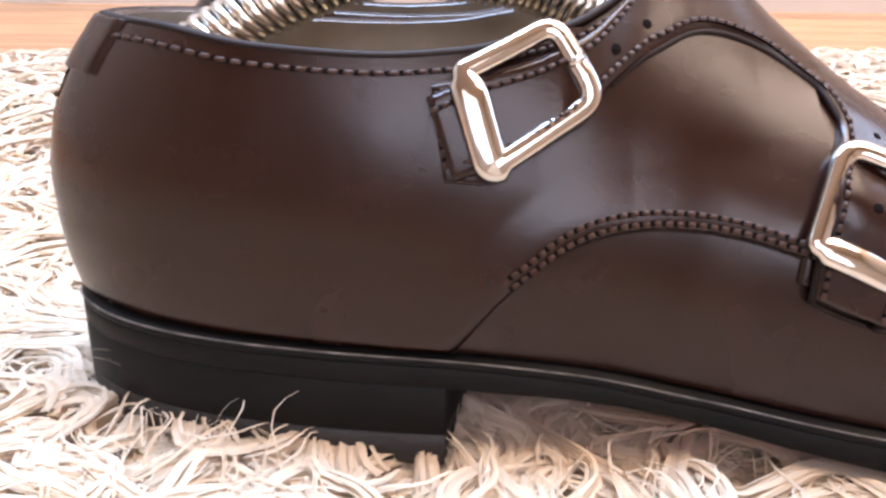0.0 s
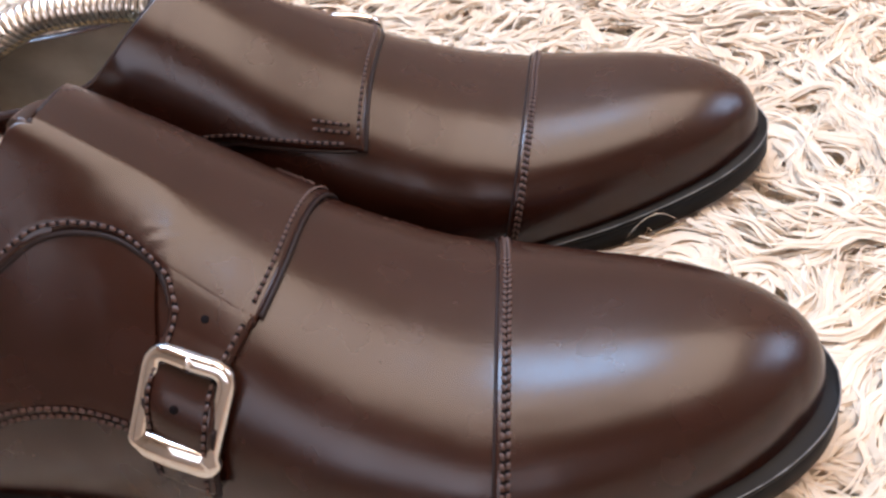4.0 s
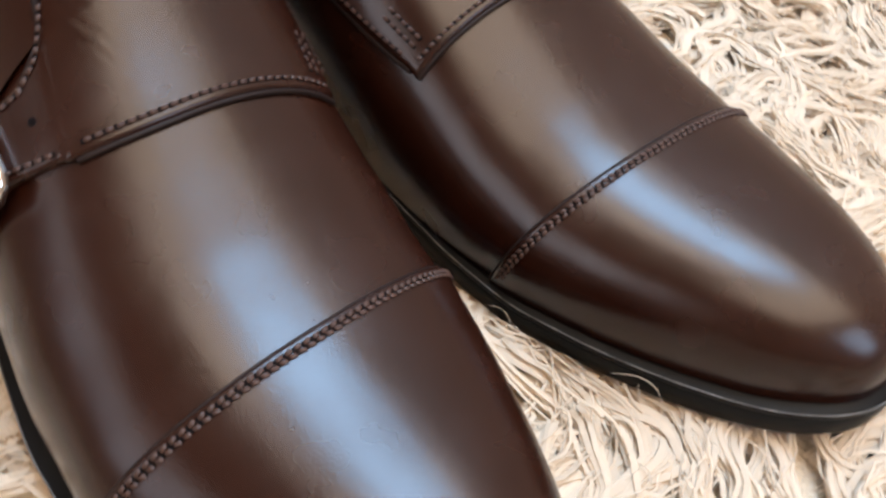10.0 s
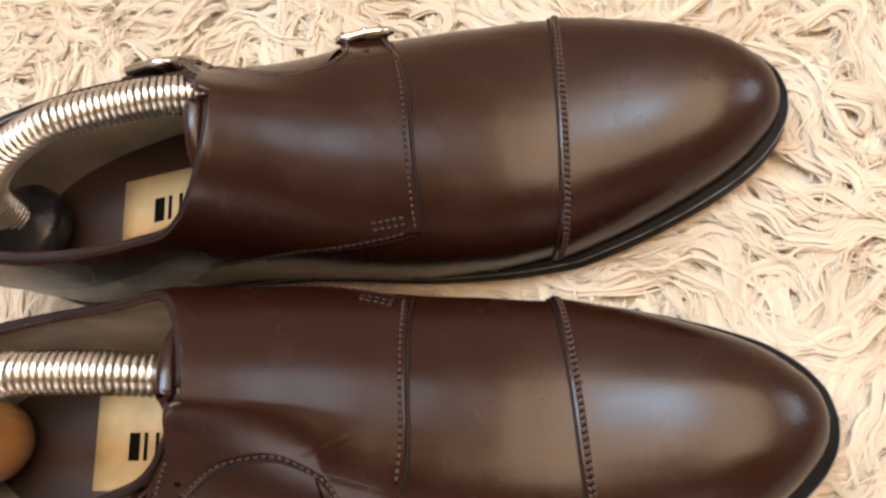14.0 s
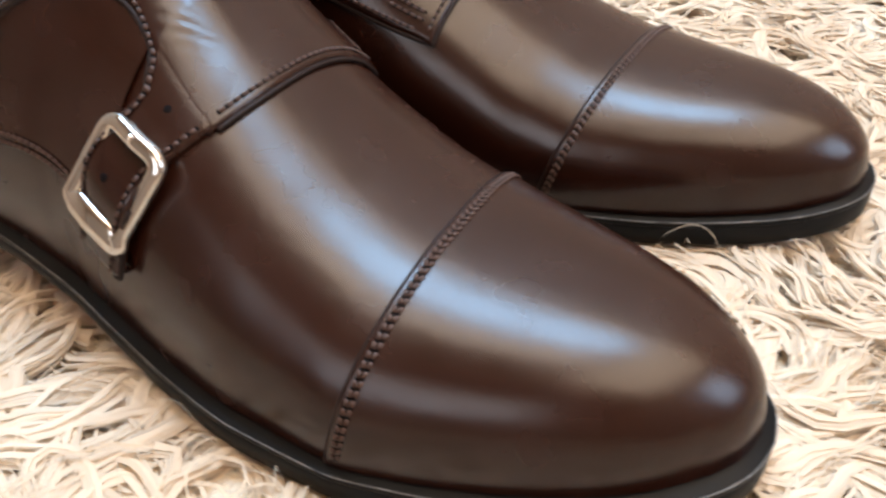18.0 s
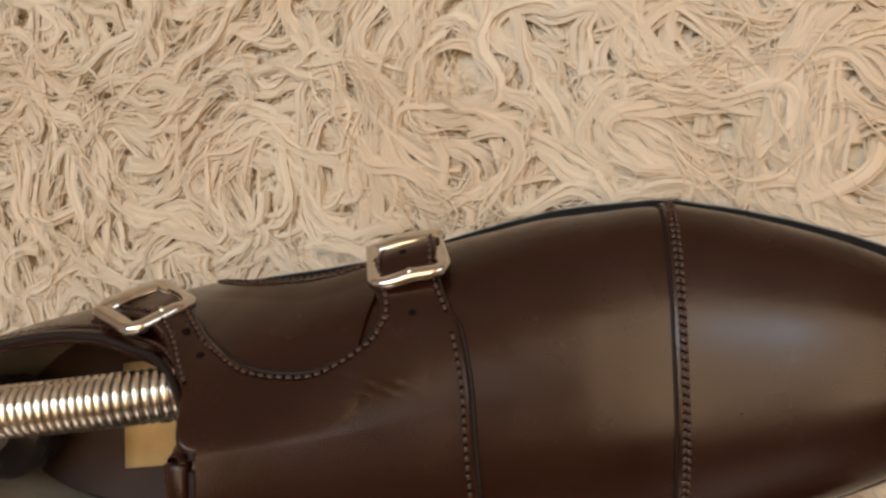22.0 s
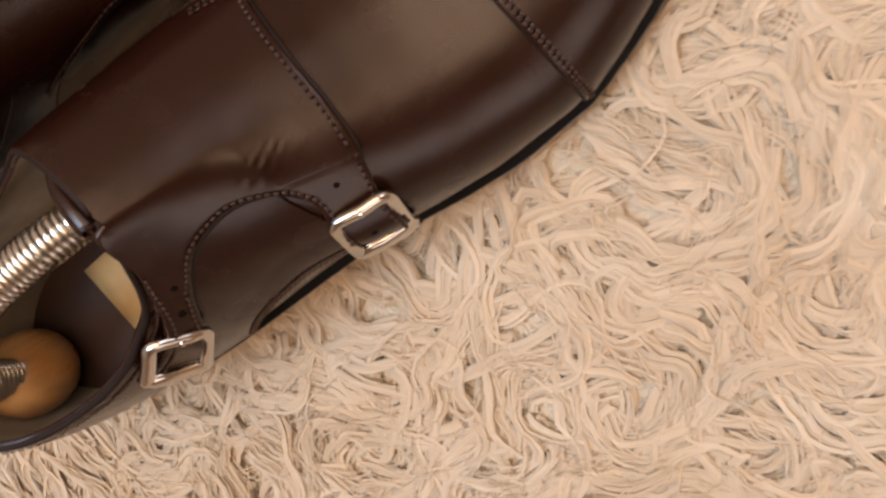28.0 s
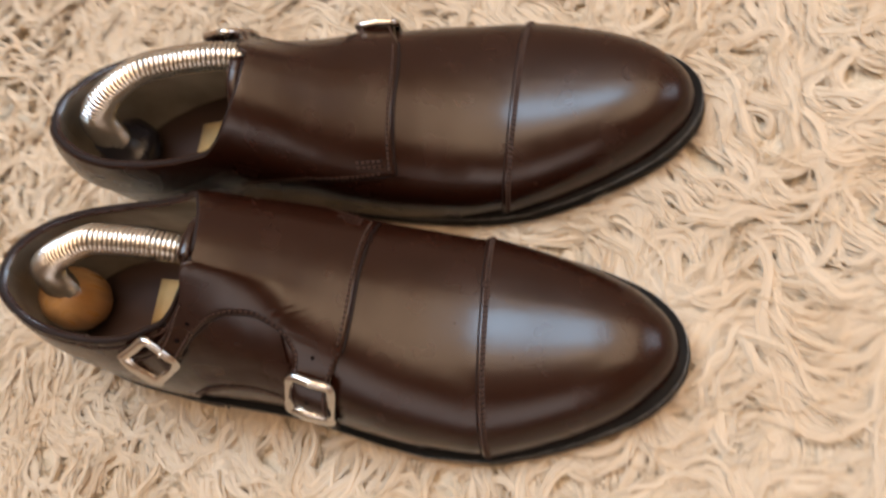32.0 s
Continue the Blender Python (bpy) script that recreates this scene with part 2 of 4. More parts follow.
for bx in ((-0.7, -0.65, RY0 - 0.08, RY0 - 0.02, 0.75, 2.15), (0.85, 0.9, RY0 - 0.08, RY0 - 0.02, 0.75, 2.15), (-0.65, 0.85, RY0 - 0.08, RY0 - 0.02, 0.75, 0.8), (-0.65, 0.85, RY0 - 0.08, RY0 - 0.02, 2.1, 2.15)):
    solid("window_frame", bx, FRAME, parent=win, bevel=0.004)
win = tagged(new("window_3"), "white framed small side window", "window", kind="structure")
for bx in ((RX1 + 0.02, RX1 + 0.08, 0.03, 0.07, 0.53, 1.47), (RX1 + 0.02, RX1 + 0.08, 0.83, 0.87, 0.53, 1.47), (RX1 + 0.02, RX1 + 0.08, 0.07, 0.83, 0.53, 0.57), (RX1 + 0.02, RX1 + 0.08, 0.07, 0.83, 1.43, 1.47)):
    solid("window_frame", bx, FRAME, parent=win, bevel=0.004)
# plates for the added warm panels
for px0, px1, py0, py1, glow in PANELS:
    lamp = tagged(new("ceiling_fill_panel"), "flat panel added under the ceiling, standing in for its warm lit surface", "lamp", kind="structure")
    solid("lamp_plate", (px0, px1, py0, py1, RZ - 0.04, RZ - 0.003), FRAME, parent=lamp, bevel=0.006)
floor = tagged(new("floor"), "orange varnished oak boards", "floor", kind="structure")
BOARDS = [(RX0 + 1.0 * i, RX0 + 1.0 * (i + 1) - 0.0015) for i in range(4)]
for j in range(33):
    ya = RY0 + 0.12 * j
    if ya > RY1 - 0.02:
        break
    for i in range(4):
        sh = 0.37 * (j % 3)
        a, b = max(RX0, BOARDS[i][0] - sh), min(RX1, BOARDS[i][1] - sh + (sh if i == 3 else 0))
        solid("plank", (a, b, ya, min(ya + 0.1185, RY1), FLOOR_Z - 0.016, FLOOR_Z), PLANK, parent=floor, bevel=0.0012)


def pchip(xs, ys):
    """A smooth curve through the points, with no overshoot."""
    xs, ys = np.asarray(xs, float), np.asarray(ys, float)
    h, d = np.diff(xs), np.diff(ys) / np.diff(xs)
    m = np.zeros(len(xs))
    for i in range(1, len(xs) - 1):
        if d[i - 1] * d[i] > 0:
            w1, w2 = 2 * h[i] + h[i - 1], h[i] + 2 * h[i - 1]
            m[i] = (w1 + w2) / (w1 / d[i - 1] + w2 / d[i])
    m[0], m[-1] = d[0], d[-1]

    def at(x):
        x = np.clip(np.asarray(x, float), xs[0], xs[-1])
        i = np.clip(np.searchsorted(xs, x, side="right") - 1, 0, len(h) - 1)
        t = (x - xs[i]) / h[i]
        return (ys[i] * (1 + 2 * t) * (1 - t) ** 2 + h[i] * m[i] * t * (1 - t) ** 2
                + ys[i + 1] * t * t * (3 - 2 * t) + h[i] * m[i + 1] * t * t * (t - 1))
    return at


# The last of the right shoe: heel at x = 0, toe at x = 0.3, outer side towards -y.
SX = [0, 0.0008, 0.004, 0.010, 0.020, 0.035, 0.055, 0.075, 0.095, 0.115, 0.140, 0.165, 0.190, 0.212, 0.232, 0.252, 0.268, 0.281, 0.290, 0.2965, 0.2992, 0.300]
OUT_Y = [0, 0.0070, 0.0150, 0.0225, 0.0290, 0.0335, 0.0360, 0.0370, 0.0375, 0.0388, 0.0436, 0.0487, 0.0518, 0.0518, 0.0480, 0.0417, 0.0352, 0.0284, 0.0213, 0.0130, 0.0061, 0]
IN_Y = [0, 0.0070, 0.0150, 0.0225, 0.0290, 0.0335, 0.0358, 0.0362, 0.0378, 0.0408, 0.0462, 0.0510, 0.0533, 0.0526, 0.0482, 0.0417, 0.0352, 0.0284, 0.0213, 0.0130, 0.0061, 0]
sole_out, sole_in = pchip(SX, OUT_Y), pchip(SX, IN_Y)
inset = pchip([0, 0.05, 0.09, 0.13, 0.17, 0.21, 0.26, 0.30], [0.0022, 0.0022, 0.0020, 0.0022, 0.0026, 0.0030, 0.0032, 0.0032])
feather = pchip([0, 0.06, 0.09, 0.12, 0.15, 0.18, 0.21, 0.24, 0.27, 0.30], [0.0275, 0.0262, 0.0238, 0.0186, 0.0143, 0.0118, 0.0110, 0.0115, 0.0140, 0.0180])
ridge = pchip([0, 0.06, 0.09, 0.10, 0.11, 0.125, 0.14, 0.155, 0.168, 0.182, 0.20, 0.22, 0.24, 0.26, 0.272, 0.282, 0.289, 0.2935, 0.2955],
              [0.140, 0.138, 0.131, 0.1260, 0.1190, 0.1065, 0.0935, 0.0815, 0.0725, 0.0635, 0.0540, 0.0472, 0.0444, 0.0428, 0.0410, 0.0380, 0.0338, 0.0285, 0.0225])
mid_y = pchip([0, 0.06, 0.12, 0.18, 0.22, 0.26, 0.30], [0.002, 0.001, 0.002, 0.0015, 0.0, 0.0, 0.001])
lean = pchip([0, 0.05, 0.09, 0.13, 0.16, 0.20, 0.30], [0.002, 0.004, 0.0065, 0.006, 0.004, 0.001, 0.0])
TOP_X = [0, 0.012, 0.03, 0.05, 0.065, 0.075, 0.0876, 0.0978, 0.1066, 0.1155]
TOP_OUT = pchip(TOP_X, [0.0950, 0.0942, 0.0908, 0.0895, 0.0905, 0.0925, 0.0955, 0.1007, 0.1075, 0.1146])
TOP_IN = pchip(TOP_X, [0.0950, 0.0942, 0.0915, 0.0905, 0.0912, 0.0930, 0.0960, 0.1020, 0.1085, 0.1146])
THROAT, TIP, BACK = 0.1155, 0.2955, 0.0012


def last(x, c):
    """A point of the last at the station x; c runs from -1 (outer edge) over 0 (ridge) to 1 (inner edge)."""
    x, c = np.broadcast_arrays(np.asarray(x, float), np.asarray(c, float))
    phi = (1 - np.abs(c)) * np.pi / 2
    u = np.clip((x - BACK) / (TIP - BACK), 0, 1)
    xs = u * 0.3
    half = np.where(c < 0, sole_out(xs), sole_in(xs))
    half = np.maximum(half - inset(xs) * np.clip(half / 0.02, 0, 1), 0)
    zf = feather(x)
    rise = np.maximum(ridge(x) - zf, 0)
    outer = c < 0
    box = np.where(outer, np.interp(x, [0, 0.05, 0.08, 0.10, 0.13, 0.145, 0.16, 0.20, 0.26, 0.30], [1.6, 2.4, 3.1, 3.0, 1.9, 1.2, 1.0, 0.86, 0.80, 0.9]),
                   np.interp(x, [0, 0.05, 0.10, 0.14, 0.17, 0.20, 0.26, 0.30], [1.4, 1.25, 0.75, 0.72, 0.79, 0.83, 0.80, 0.9]))
    full = np.where(outer, np.interp(x, [0, 0.05, 0.10, 0.13, 0.16, 0.2, 0.27, 0.3], [0.16, 0.18, 0.18, 0.13, 0.07, 0.055, 0.06, 0.05]),
                    np.interp(x, [0, 0.05, 0.10, 0.14, 0.17, 0.2, 0.27, 0.3], [0.16, 0.24, 0.29, 0.20, 0.12, 0.08, 0.07, 0.05]))
    core = np.where(outer, (np.cos(phi) ** (4 * box) + (0.38 * np.cos(phi)) ** 4) ** 0.25, np.cos(phi) ** box)
    wide = core + full * np.sin(2 * phi) ** 1.3 * np.cos(phi)
    z = zf + rise * np.sin(phi) ** np.interp(x, [0, 0.12, 0.2, 0.3], [1.0, 1.0, 0.92, 0.85])
    y = mid_y(x) + np.sign(c) * half * wide + lean(x) * ((z - zf) / np.maximum(rise, 1e-4)) ** 1.5
    g = np.clip((z - 0.030) / 0.068, 0, 1.3)
    heel = np.exp(-(x / 0.030) ** 2)
    xx = x + heel * (-0.0045 * np.sin(np.pi * np.clip(g, 0, 1) * 0.9) + 0.0095 * g ** 2.2)
    return np.stack([xx, y, z], -1)


def last_off(x, c, off):
    """The same, moved out by off metres."""
    x, c, off = np.broadcast_arrays(np.asarray(x, float), np.asarray(c, float), np.asarray(off, float))
    e = 2e-4
    p = last(x, c)
    dx = last(np.minimum(x + e, TIP), c) - last(np.maximum(x - e, BACK), c)
    dc = last(x, np.clip(c + 2e-3, -1, 1)) - last(x, np.clip(c - 2e-3, -1, 1))
    n = np.cross(dx, dc)
    n /= np.linalg.norm(n, axis=-1, keepdims=True) + 1e-12
    return p + n * off[..., None]


def c_at(x, z, side):
    """The c at which the last has the height z at the station x."""
    x = np.asarray(x, float)
    lo, hi = np.zeros_like(x), np.ones_like(x)
    for _ in range(30):
        m = (lo + hi) / 2
        low = last(x, side * m)[..., 2] < z
        hi = np.where(low, m, hi)
        lo = np.where(low, lo, m)
    return side * (lo + hi) / 2


def bend(v):
    """The swing of the last: the heel reaches back and sits towards the inner side."""
    v = np.array(v, float)
    x = v[..., 0]
    w = np.clip(0.5 + v[..., 1] / 0.07, 0, 1)
    v[..., 1] += (1 - w) * 0.006 * np.clip(1 - x / 0.11, 0, None) ** 1.2 + w * 0.018 * np.clip(1 - x / 0.18, 0, None) ** 1.1
    v[..., 0] = x - 0.034 * np.clip(1 - x / 0.08, 0, None) ** 2 + 0.03 * np.clip(x - 0.235, 0, None)
    return v


# ---- building helpers ----
SIZE = 0.92


def part(name, verts, faces, mat, parent=None, label="", mir=1, smooth=True, weld=False, foot=True):
    """One mesh object under a thing or a part; mir = -1 mirrors it to the other foot; foot: drawn on the last, whose heel is longer than its stations say."""
    v = np.asarray(verts, float).reshape(-1, 3).copy()
    if foot:
        v = bend(v) * SIZE
    f = [list(q) for q in faces]
    if weld:
        _, first, back = np.unique(np.round(v, 6), axis=0, return_index=True, return_inverse=True)
        back = back.reshape(-1)
        v = v[first]
        clean = []
        for q in f:
            q = [int(back[i]) for i in q]
            q = [a for i, a in enumerate(q) if a != q[i - 1]]
            if len(q) > 2 and len(set(q)) == len(q):
                clean.append(q)
        f = clean
    if mir < 0:
        v[:, 1] *= -1
        f = [q[::-1] for q in f]
    me = bpy.data.meshes.new(name)
    me.from_pydata(v.tolist(), [], f)
    me.materials.append(mat)
    if smooth:
        me.polygons.foreach_set("use_smooth", [True] * len(me.polygons))
    me.update()
    ob = new(name, me)
    if parent is not None:
        ob.parent = parent
    if label:
        tagged(ob, label)
    return ob


def grid_faces(n, m, base=0, flip=False, wrap=False):
    out = []
    for i in range(n - 1):
        for j in range(m if wrap else m - 1):
            k = (j + 1) % m
            q = (base + i * m + j, base + i * m + k, base + (i + 1) * m + k, base + (i + 1) * m + j)
            out.append(q[::-1] if flip else q)
    return out


def curve(points, n):
    """n points along a smooth curve through the given ones."""
    p = np.asarray(points, float)
    s = np.r_[0, np.cumsum(np.linalg.norm(np.diff(p, axis=0) * np.array([1, 0.045] + [1] * (p.shape[1] - 2)) if p.shape[1] == 2 else np.diff(p, axis=0), axis=1))]
    t = np.linspace(0, s[-1], n)
    return np.stack([pchip(s, p[:, k])(t) for k in range(p.shape[1])], -1)


def tube(path, radius, sides=8, closed=False, squash=1.0, up=(0, 0, 1)):
    """Vertices and faces of a tube along a path; radius may change along it."""
    p = np.asarray(path, float)
    n = len(p)
    r = np.broadcast_to(np.asarray(radius, float), (n,))
    t = np.roll(p, -1, 0) - np.roll(p, 1, 0) if closed else np.gradient(p, axis=0)
    t /= np.linalg.norm(t, axis=1, keepdims=True) + 1e-12
    a = np.cross(t, np.asarray(up, float))
    a /= np.linalg.norm(a, axis=1, keepdims=True) + 1e-9
    b = np.cross(a, t)
    w = np.linspace(0, 2 * np.pi, sides, endpoint=False)
    v = p[:, None] + r[:, None, None] * (np.cos(w)[None, :, None] * a[:, None] + squash * np.sin(w)[None, :, None] * b[:, None])
    f = grid_faces(n, sides, wrap=True)
    if closed:
        f += [((n - 1) * sides + j, (n - 1) * sides + (j + 1) % sides, (j + 1) % sides, j) for j in range(sides)]
    else:
        f += [tuple(range(sides))[::-1], tuple((n - 1) * sides + j for j in range(sides))]
    return v.reshape(-1, 3), f


def lathe(profile, centre, sides=32, axis=None):
    """A turned shape: profile rows of radius and height, along z or another axis."""
    w = np.linspace(0, 2 * np.pi, sides, endpoint=False)
    v = np.array([[r * np.cos(a), r * np.sin(a), h] for r, h in profile for a in w])
    if axis is not None:
        q = np.array(Vector((0, 0, 1)).rotation_difference(Vector(axis)).to_matrix())
        v = v @ q.T
    return v + np.asarray(centre), grid_faces(len(profile), sides, wrap=True)


def joined(*pieces):
    vs, fs, k = [], [], 0
    for v, f in pieces:
        vs.append(np.asarray(v).reshape(-1, 3))
        fs += [tuple(i + k for i in q) for q in f]
        k += len(vs[-1])
    return np.concatenate(vs), fs


def panel(low, high, thick, n=60, m=40, lift=None):
    """A sheet of leather on the last between two border curves of (x, c), with rounded cut edges."""
    a, b = curve(low, n), curve(high, n)
    edge = np.array([0, 0.0, 0.012, 0.03])
    u = np.r_[edge, np.linspace(0.06, 0.94, m), 1 - edge[::-1]]
    h = np.r_[-0.3, 0.55, 0.93, 1.0, np.ones(m), 1.0, 0.93, 0.55, -0.3]
    x = a[:, None, 0] * (1 - u) + b[:, None, 0] * u
    c = a[:, None, 1] * (1 - u) + b[:, None, 1] * u
    e = np.ones(n)
    e[0], e[-1] = -0.3, -0.3
    e[1], e[-2] = 0.85, 0.85
    off = thick * np.minimum(h[None, :], e[:, None])
    if lift is not None:
        off = off + lift(x, c)
    return last_off(np.clip(x, BACK, TIP), np.clip(c, -1, 1), off).reshape(-1, 3), grid_faces(n, len(u))


def on_surface(verts, x, c, off):
    """The point over (x, c) on top of a strap's own surface."""
    p = last_off(x, c, 0.0)
    n = last_off(x, c, 0.001) - p
    n /= np.linalg.norm(n)
    d = verts - p
    h = d @ n
    near = np.linalg.norm(d - h[:, None] * n, axis=1) < 0.0013
    return p + n * ((h[near].max() if near.any() else 0.0017) + off)


def stitches(line, off, pitch=0.0024, long=0.0018, wide=0.0005, slant=0.0, surface=None):
    """A row of thread stitches along a line of (x, c)."""
    fine = curve(line, 400)
    p = last_off(fine[:, 0], fine[:, 1], off)
    if surface is not None:
        p = np.array([on_surface(surface, x, c, off) for x, c in fine])
        k = np.ones(25) / 25
        p = np.stack([np.convolve(np.pad(p[:, i], 12, mode="edge"), k, mode="valid") for i in range(3)], -1)
    s = np.r_[0, np.cumsum(np.linalg.norm(np.diff(p, axis=0), axis=1))]
    q = p + last_off(fine[:, 0], fine[:, 1], 0.001) - last_off(fine[:, 0], fine[:, 1], 0.0)
    out = []
    for k in range(int(s[-1] / pitch)):
        s0 = k * pitch + 0.0004
        at = lambda d, w: np.array([np.interp(d, s, w[:, i]) for i in range(3)])
        a, b = at(s0, p), at(s0 + long, p)
        n = at(s0 + long / 2, q) - at(s0 + long / 2, p)
        n /= np.linalg.norm(n)
        t = (b - a) / (np.linalg.norm(b - a) + 1e-9)
        side = np.cross(n, t)
        a, b = a - side * slant, b + side * slant
        gap = np.array([a - t * 0.0006 - side * 0.0005, a + t * 0.0003 - side * 0.0006, a + t * 0.0003 + side * 0.0006, a - t * 0.0006 + side * 0.0005]) + n * 0.00012
        needle.append((gap, [(0, 1, 2, 3)]))
        side = side * wide
        m = (a + b) / 2
        v = [a, a * 0.7 + m * 0.3 + side + n * wide * 0.5, a * 0.7 + m * 0.3 + n * wide * 1.3, a * 0.7 + m * 0.3 - side + n * wide * 0.5,
             b * 0.7 + m * 0.3 + side + n * wide * 0.5, b * 0.7 + m * 0.3 + n * wide * 1.3, b * 0.7 + m * 0.3 - side + n * wide * 0.5, b]
        f = [(0, 2, 1), (0, 3, 2), (1, 2, 5, 4), (2, 3, 6, 5), (4, 5, 7), (5, 6, 7)]
        out.append((np.array(v), f))
    return joined(*out)


# ---- shoes ----
needle = []
U_CUT = [(0.0955, -0.615), (0.1025, -0.555), (0.108, -0.507), (0.1166, -0.428), (0.126, -0.365), (0.136, -0.32), (0.1435, -0.31), (0.1475, -0.39)]
SEAM = [(0.0634, -1.0), (0.0745, -0.91), (0.0876, -0.84), (0.1017, -0.795), (0.1135, -0.765), (0.123, -0.745), (0.1338, -0.73), (0.143, -0.72)]


def cap_x(c):
    c = np.asarray(c)
    return 0.2192 - 0.0040 * c - 0.009 * c ** 2


def top_c(x, side):
    return c_at(x, TOP_OUT(x) if side < 0 else TOP_IN(x), side)


def front_x(c):
    """The front edge of the strap over the instep."""
    c = np.asarray(c, float)
    return np.where(c < 0, 0.1695 - 0.044 * c ** 2, 0.1695 - 0.009 * c ** 2)


def sheet(off, nx=190, nv=34):
    """The whole upper as one sheet on the last: a strip a side, from the sole to the top line or the ridge."""
    w = (1 - np.cos(np.linspace(0, np.pi, nx))) / 2
    x = BACK + (TIP - BACK) * w
    x = np.sort(np.r_[x, THROAT - 1e-4, THROAT + 1e-4])
    out = []
    for side in (-1, 1):
        end = np.where(x < THROAT, np.abs(top_c(np.minimum(x, THROAT), side)), 0.0)
        end = np.where(x >= THROAT, 0.0, end)
        v = np.linspace(0, 1, nv)
        c = side * (1 - v[None] * (1 - end[:, None]))
        out.append((last_off(x[:, None] + 0 * c, c, off).reshape(-1, 3), grid_faces(len(x), nv, flip=side > 0)))
    return joined(*out)


def slab(x, ylo, yhi, top, bottom, bevel=0.0008):
    """A flat body between two side outlines, with softened edges."""
    n = len(x)
    mid = (ylo + yhi) / 2
    rings = []
    for inner, zz in ((0.0, top), (bevel, top), (0, top - bevel), (0, bottom + bevel), (bevel, bottom), (0.0, bottom)):
        flat = (zz is top and inner == 0.0) or (zz is bottom and inner == 0.0)
        rings.append((inner, zz, flat))
    prof = []
    for k, (inner, zz, _) in enumerate(rings[1:5]):
        lo, hi = np.minimum(ylo + inner, mid), np.maximum(yhi - inner, mid)
        loop = np.r_[np.stack([x, lo, zz], -1), np.stack([x, hi, zz], -1)[::-1]]
        prof.append(loop)
    m = 2 * n
    v = np.concatenate(prof)
    f = []
    for k in range(3):
        for j in range(m):
            i = (j + 1) % m
            f.append((k * m + j, k * m + i, (k + 1) * m + i, (k + 1) * m + j)[::-1])
    for base, flip in ((0, False), (3 * m, True)):
        for i in range(n - 1):
            q = (base + i, base + i + 1, base + m - 2 - i, base + m - 1 - i)
            f.append(q[::-1] if flip else q)
    return v, f


def sole_x(lo, hi, n=120):
    w = (1 - np.cos(np.linspace(0, np.pi, n))) / 2
    return lo + (hi - lo) * w


def buckle(parent, corners, bar, mir, lift=0.0048, grow=0.90):
    """A nickel buckle whose corners are given as (x, c) on the last; bar: the corner from which the broad bar starts."""
    p = np.array([last_off(x, c, lift) for x, c in corners])
    centre = p.mean(0)
    p = centre + (p - centre) * grow
    n = np.cross(p[2] - p[0], p[3] - p[1])
    n /= np.linalg.norm(n)
    out = last_off(*np.mean(corners, 0), 0.01) - last_off(*np.mean(corners, 0), 0.0)
    n = n if n @ out > 0 else -n
    p = p - ((p - centre) @ n)[:, None] * n
    path, broad = [], []
    for k in range(4):
        a, b, c = p[k - 1], p[k], p[(k + 1) % 4]
        r = 0.0042 if k in ((bar + 2) % 4, (bar + 3) % 4) else 0.0012
        d0, d1 = (a - b) / np.linalg.norm(a - b), (c - b) / np.linalg.norm(c - b)
        for t in np.linspace(0, 1, 7):
            path.append((1 - t) ** 2 * (b + d0 * r) + 2 * t * (1 - t) * b + t * t * (b + d1 * r))
            broad.append(k)
        for t in np.linspace(0.08, 0.92, 8):
            path.append((b + d1 * r) * (1 - t) + t * (c - d1 * (0.0042 if (k + 1) % 4 in ((bar + 2) % 4, (bar + 3) % 4) else 0.0012)))
            broad.append(k)
    path = np.array(path)
    m = len(path)
    loc = path - centre
    arch = 1 - np.abs(loc @ (d1 := (p[(bar + 1) % 4] - p[bar]) / np.linalg.norm(p[(bar + 1) % 4] - p[bar]))) / 0.014
    path = path + n * 0.0012 * arch[:, None]
    t = np.roll(path, -1, 0) - np.roll(path, 1, 0)
    t /= np.linalg.norm(t, axis=1, keepdims=True)
    s = np.cross(n, t)
    s = s * np.sign((s * loc).sum(1))[:, None]
    wide = np.array([0.0034 if k == bar else 0.0023 for k in broad])
    w = np.linspace(0, 2 * np.pi, 12, endpoint=False)
    cs = np.sign(np.cos(w)) * np.abs(np.cos(w)) ** 0.7
    sn = np.sign(np.sin(w)) * np.abs(np.sin(w)) ** 0.8
    v = path[:, None] + wide[:, None, None] * cs[None, :, None] * s[:, None] + 0.0017 * sn[None, :, None] * n
    f = grid_faces(m, 12, wrap=True) + [((m - 1) * 12 + j, (m - 1) * 12 + (j + 1) % 12, (j + 1) % 12, j) for j in range(12)]
    ob = part("buckle", v, f, NICKEL, parent, "polished nickel buckle with rounded corners", mir)
    a, b = p[(bar + 2) % 4] * 0.5 + p[(bar + 3) % 4] * 0.5, centre
    line = np.array([a + n * 0.0022 + (b - a) * -0.10, a + n * 0.0026, a + (b - a) * 0.18 + n * 0.0016])
    v, f = tube(line, 0.0009, 8, up=n)
    part("prong", v, f, NICKEL, ob, "", mir)
    return ob


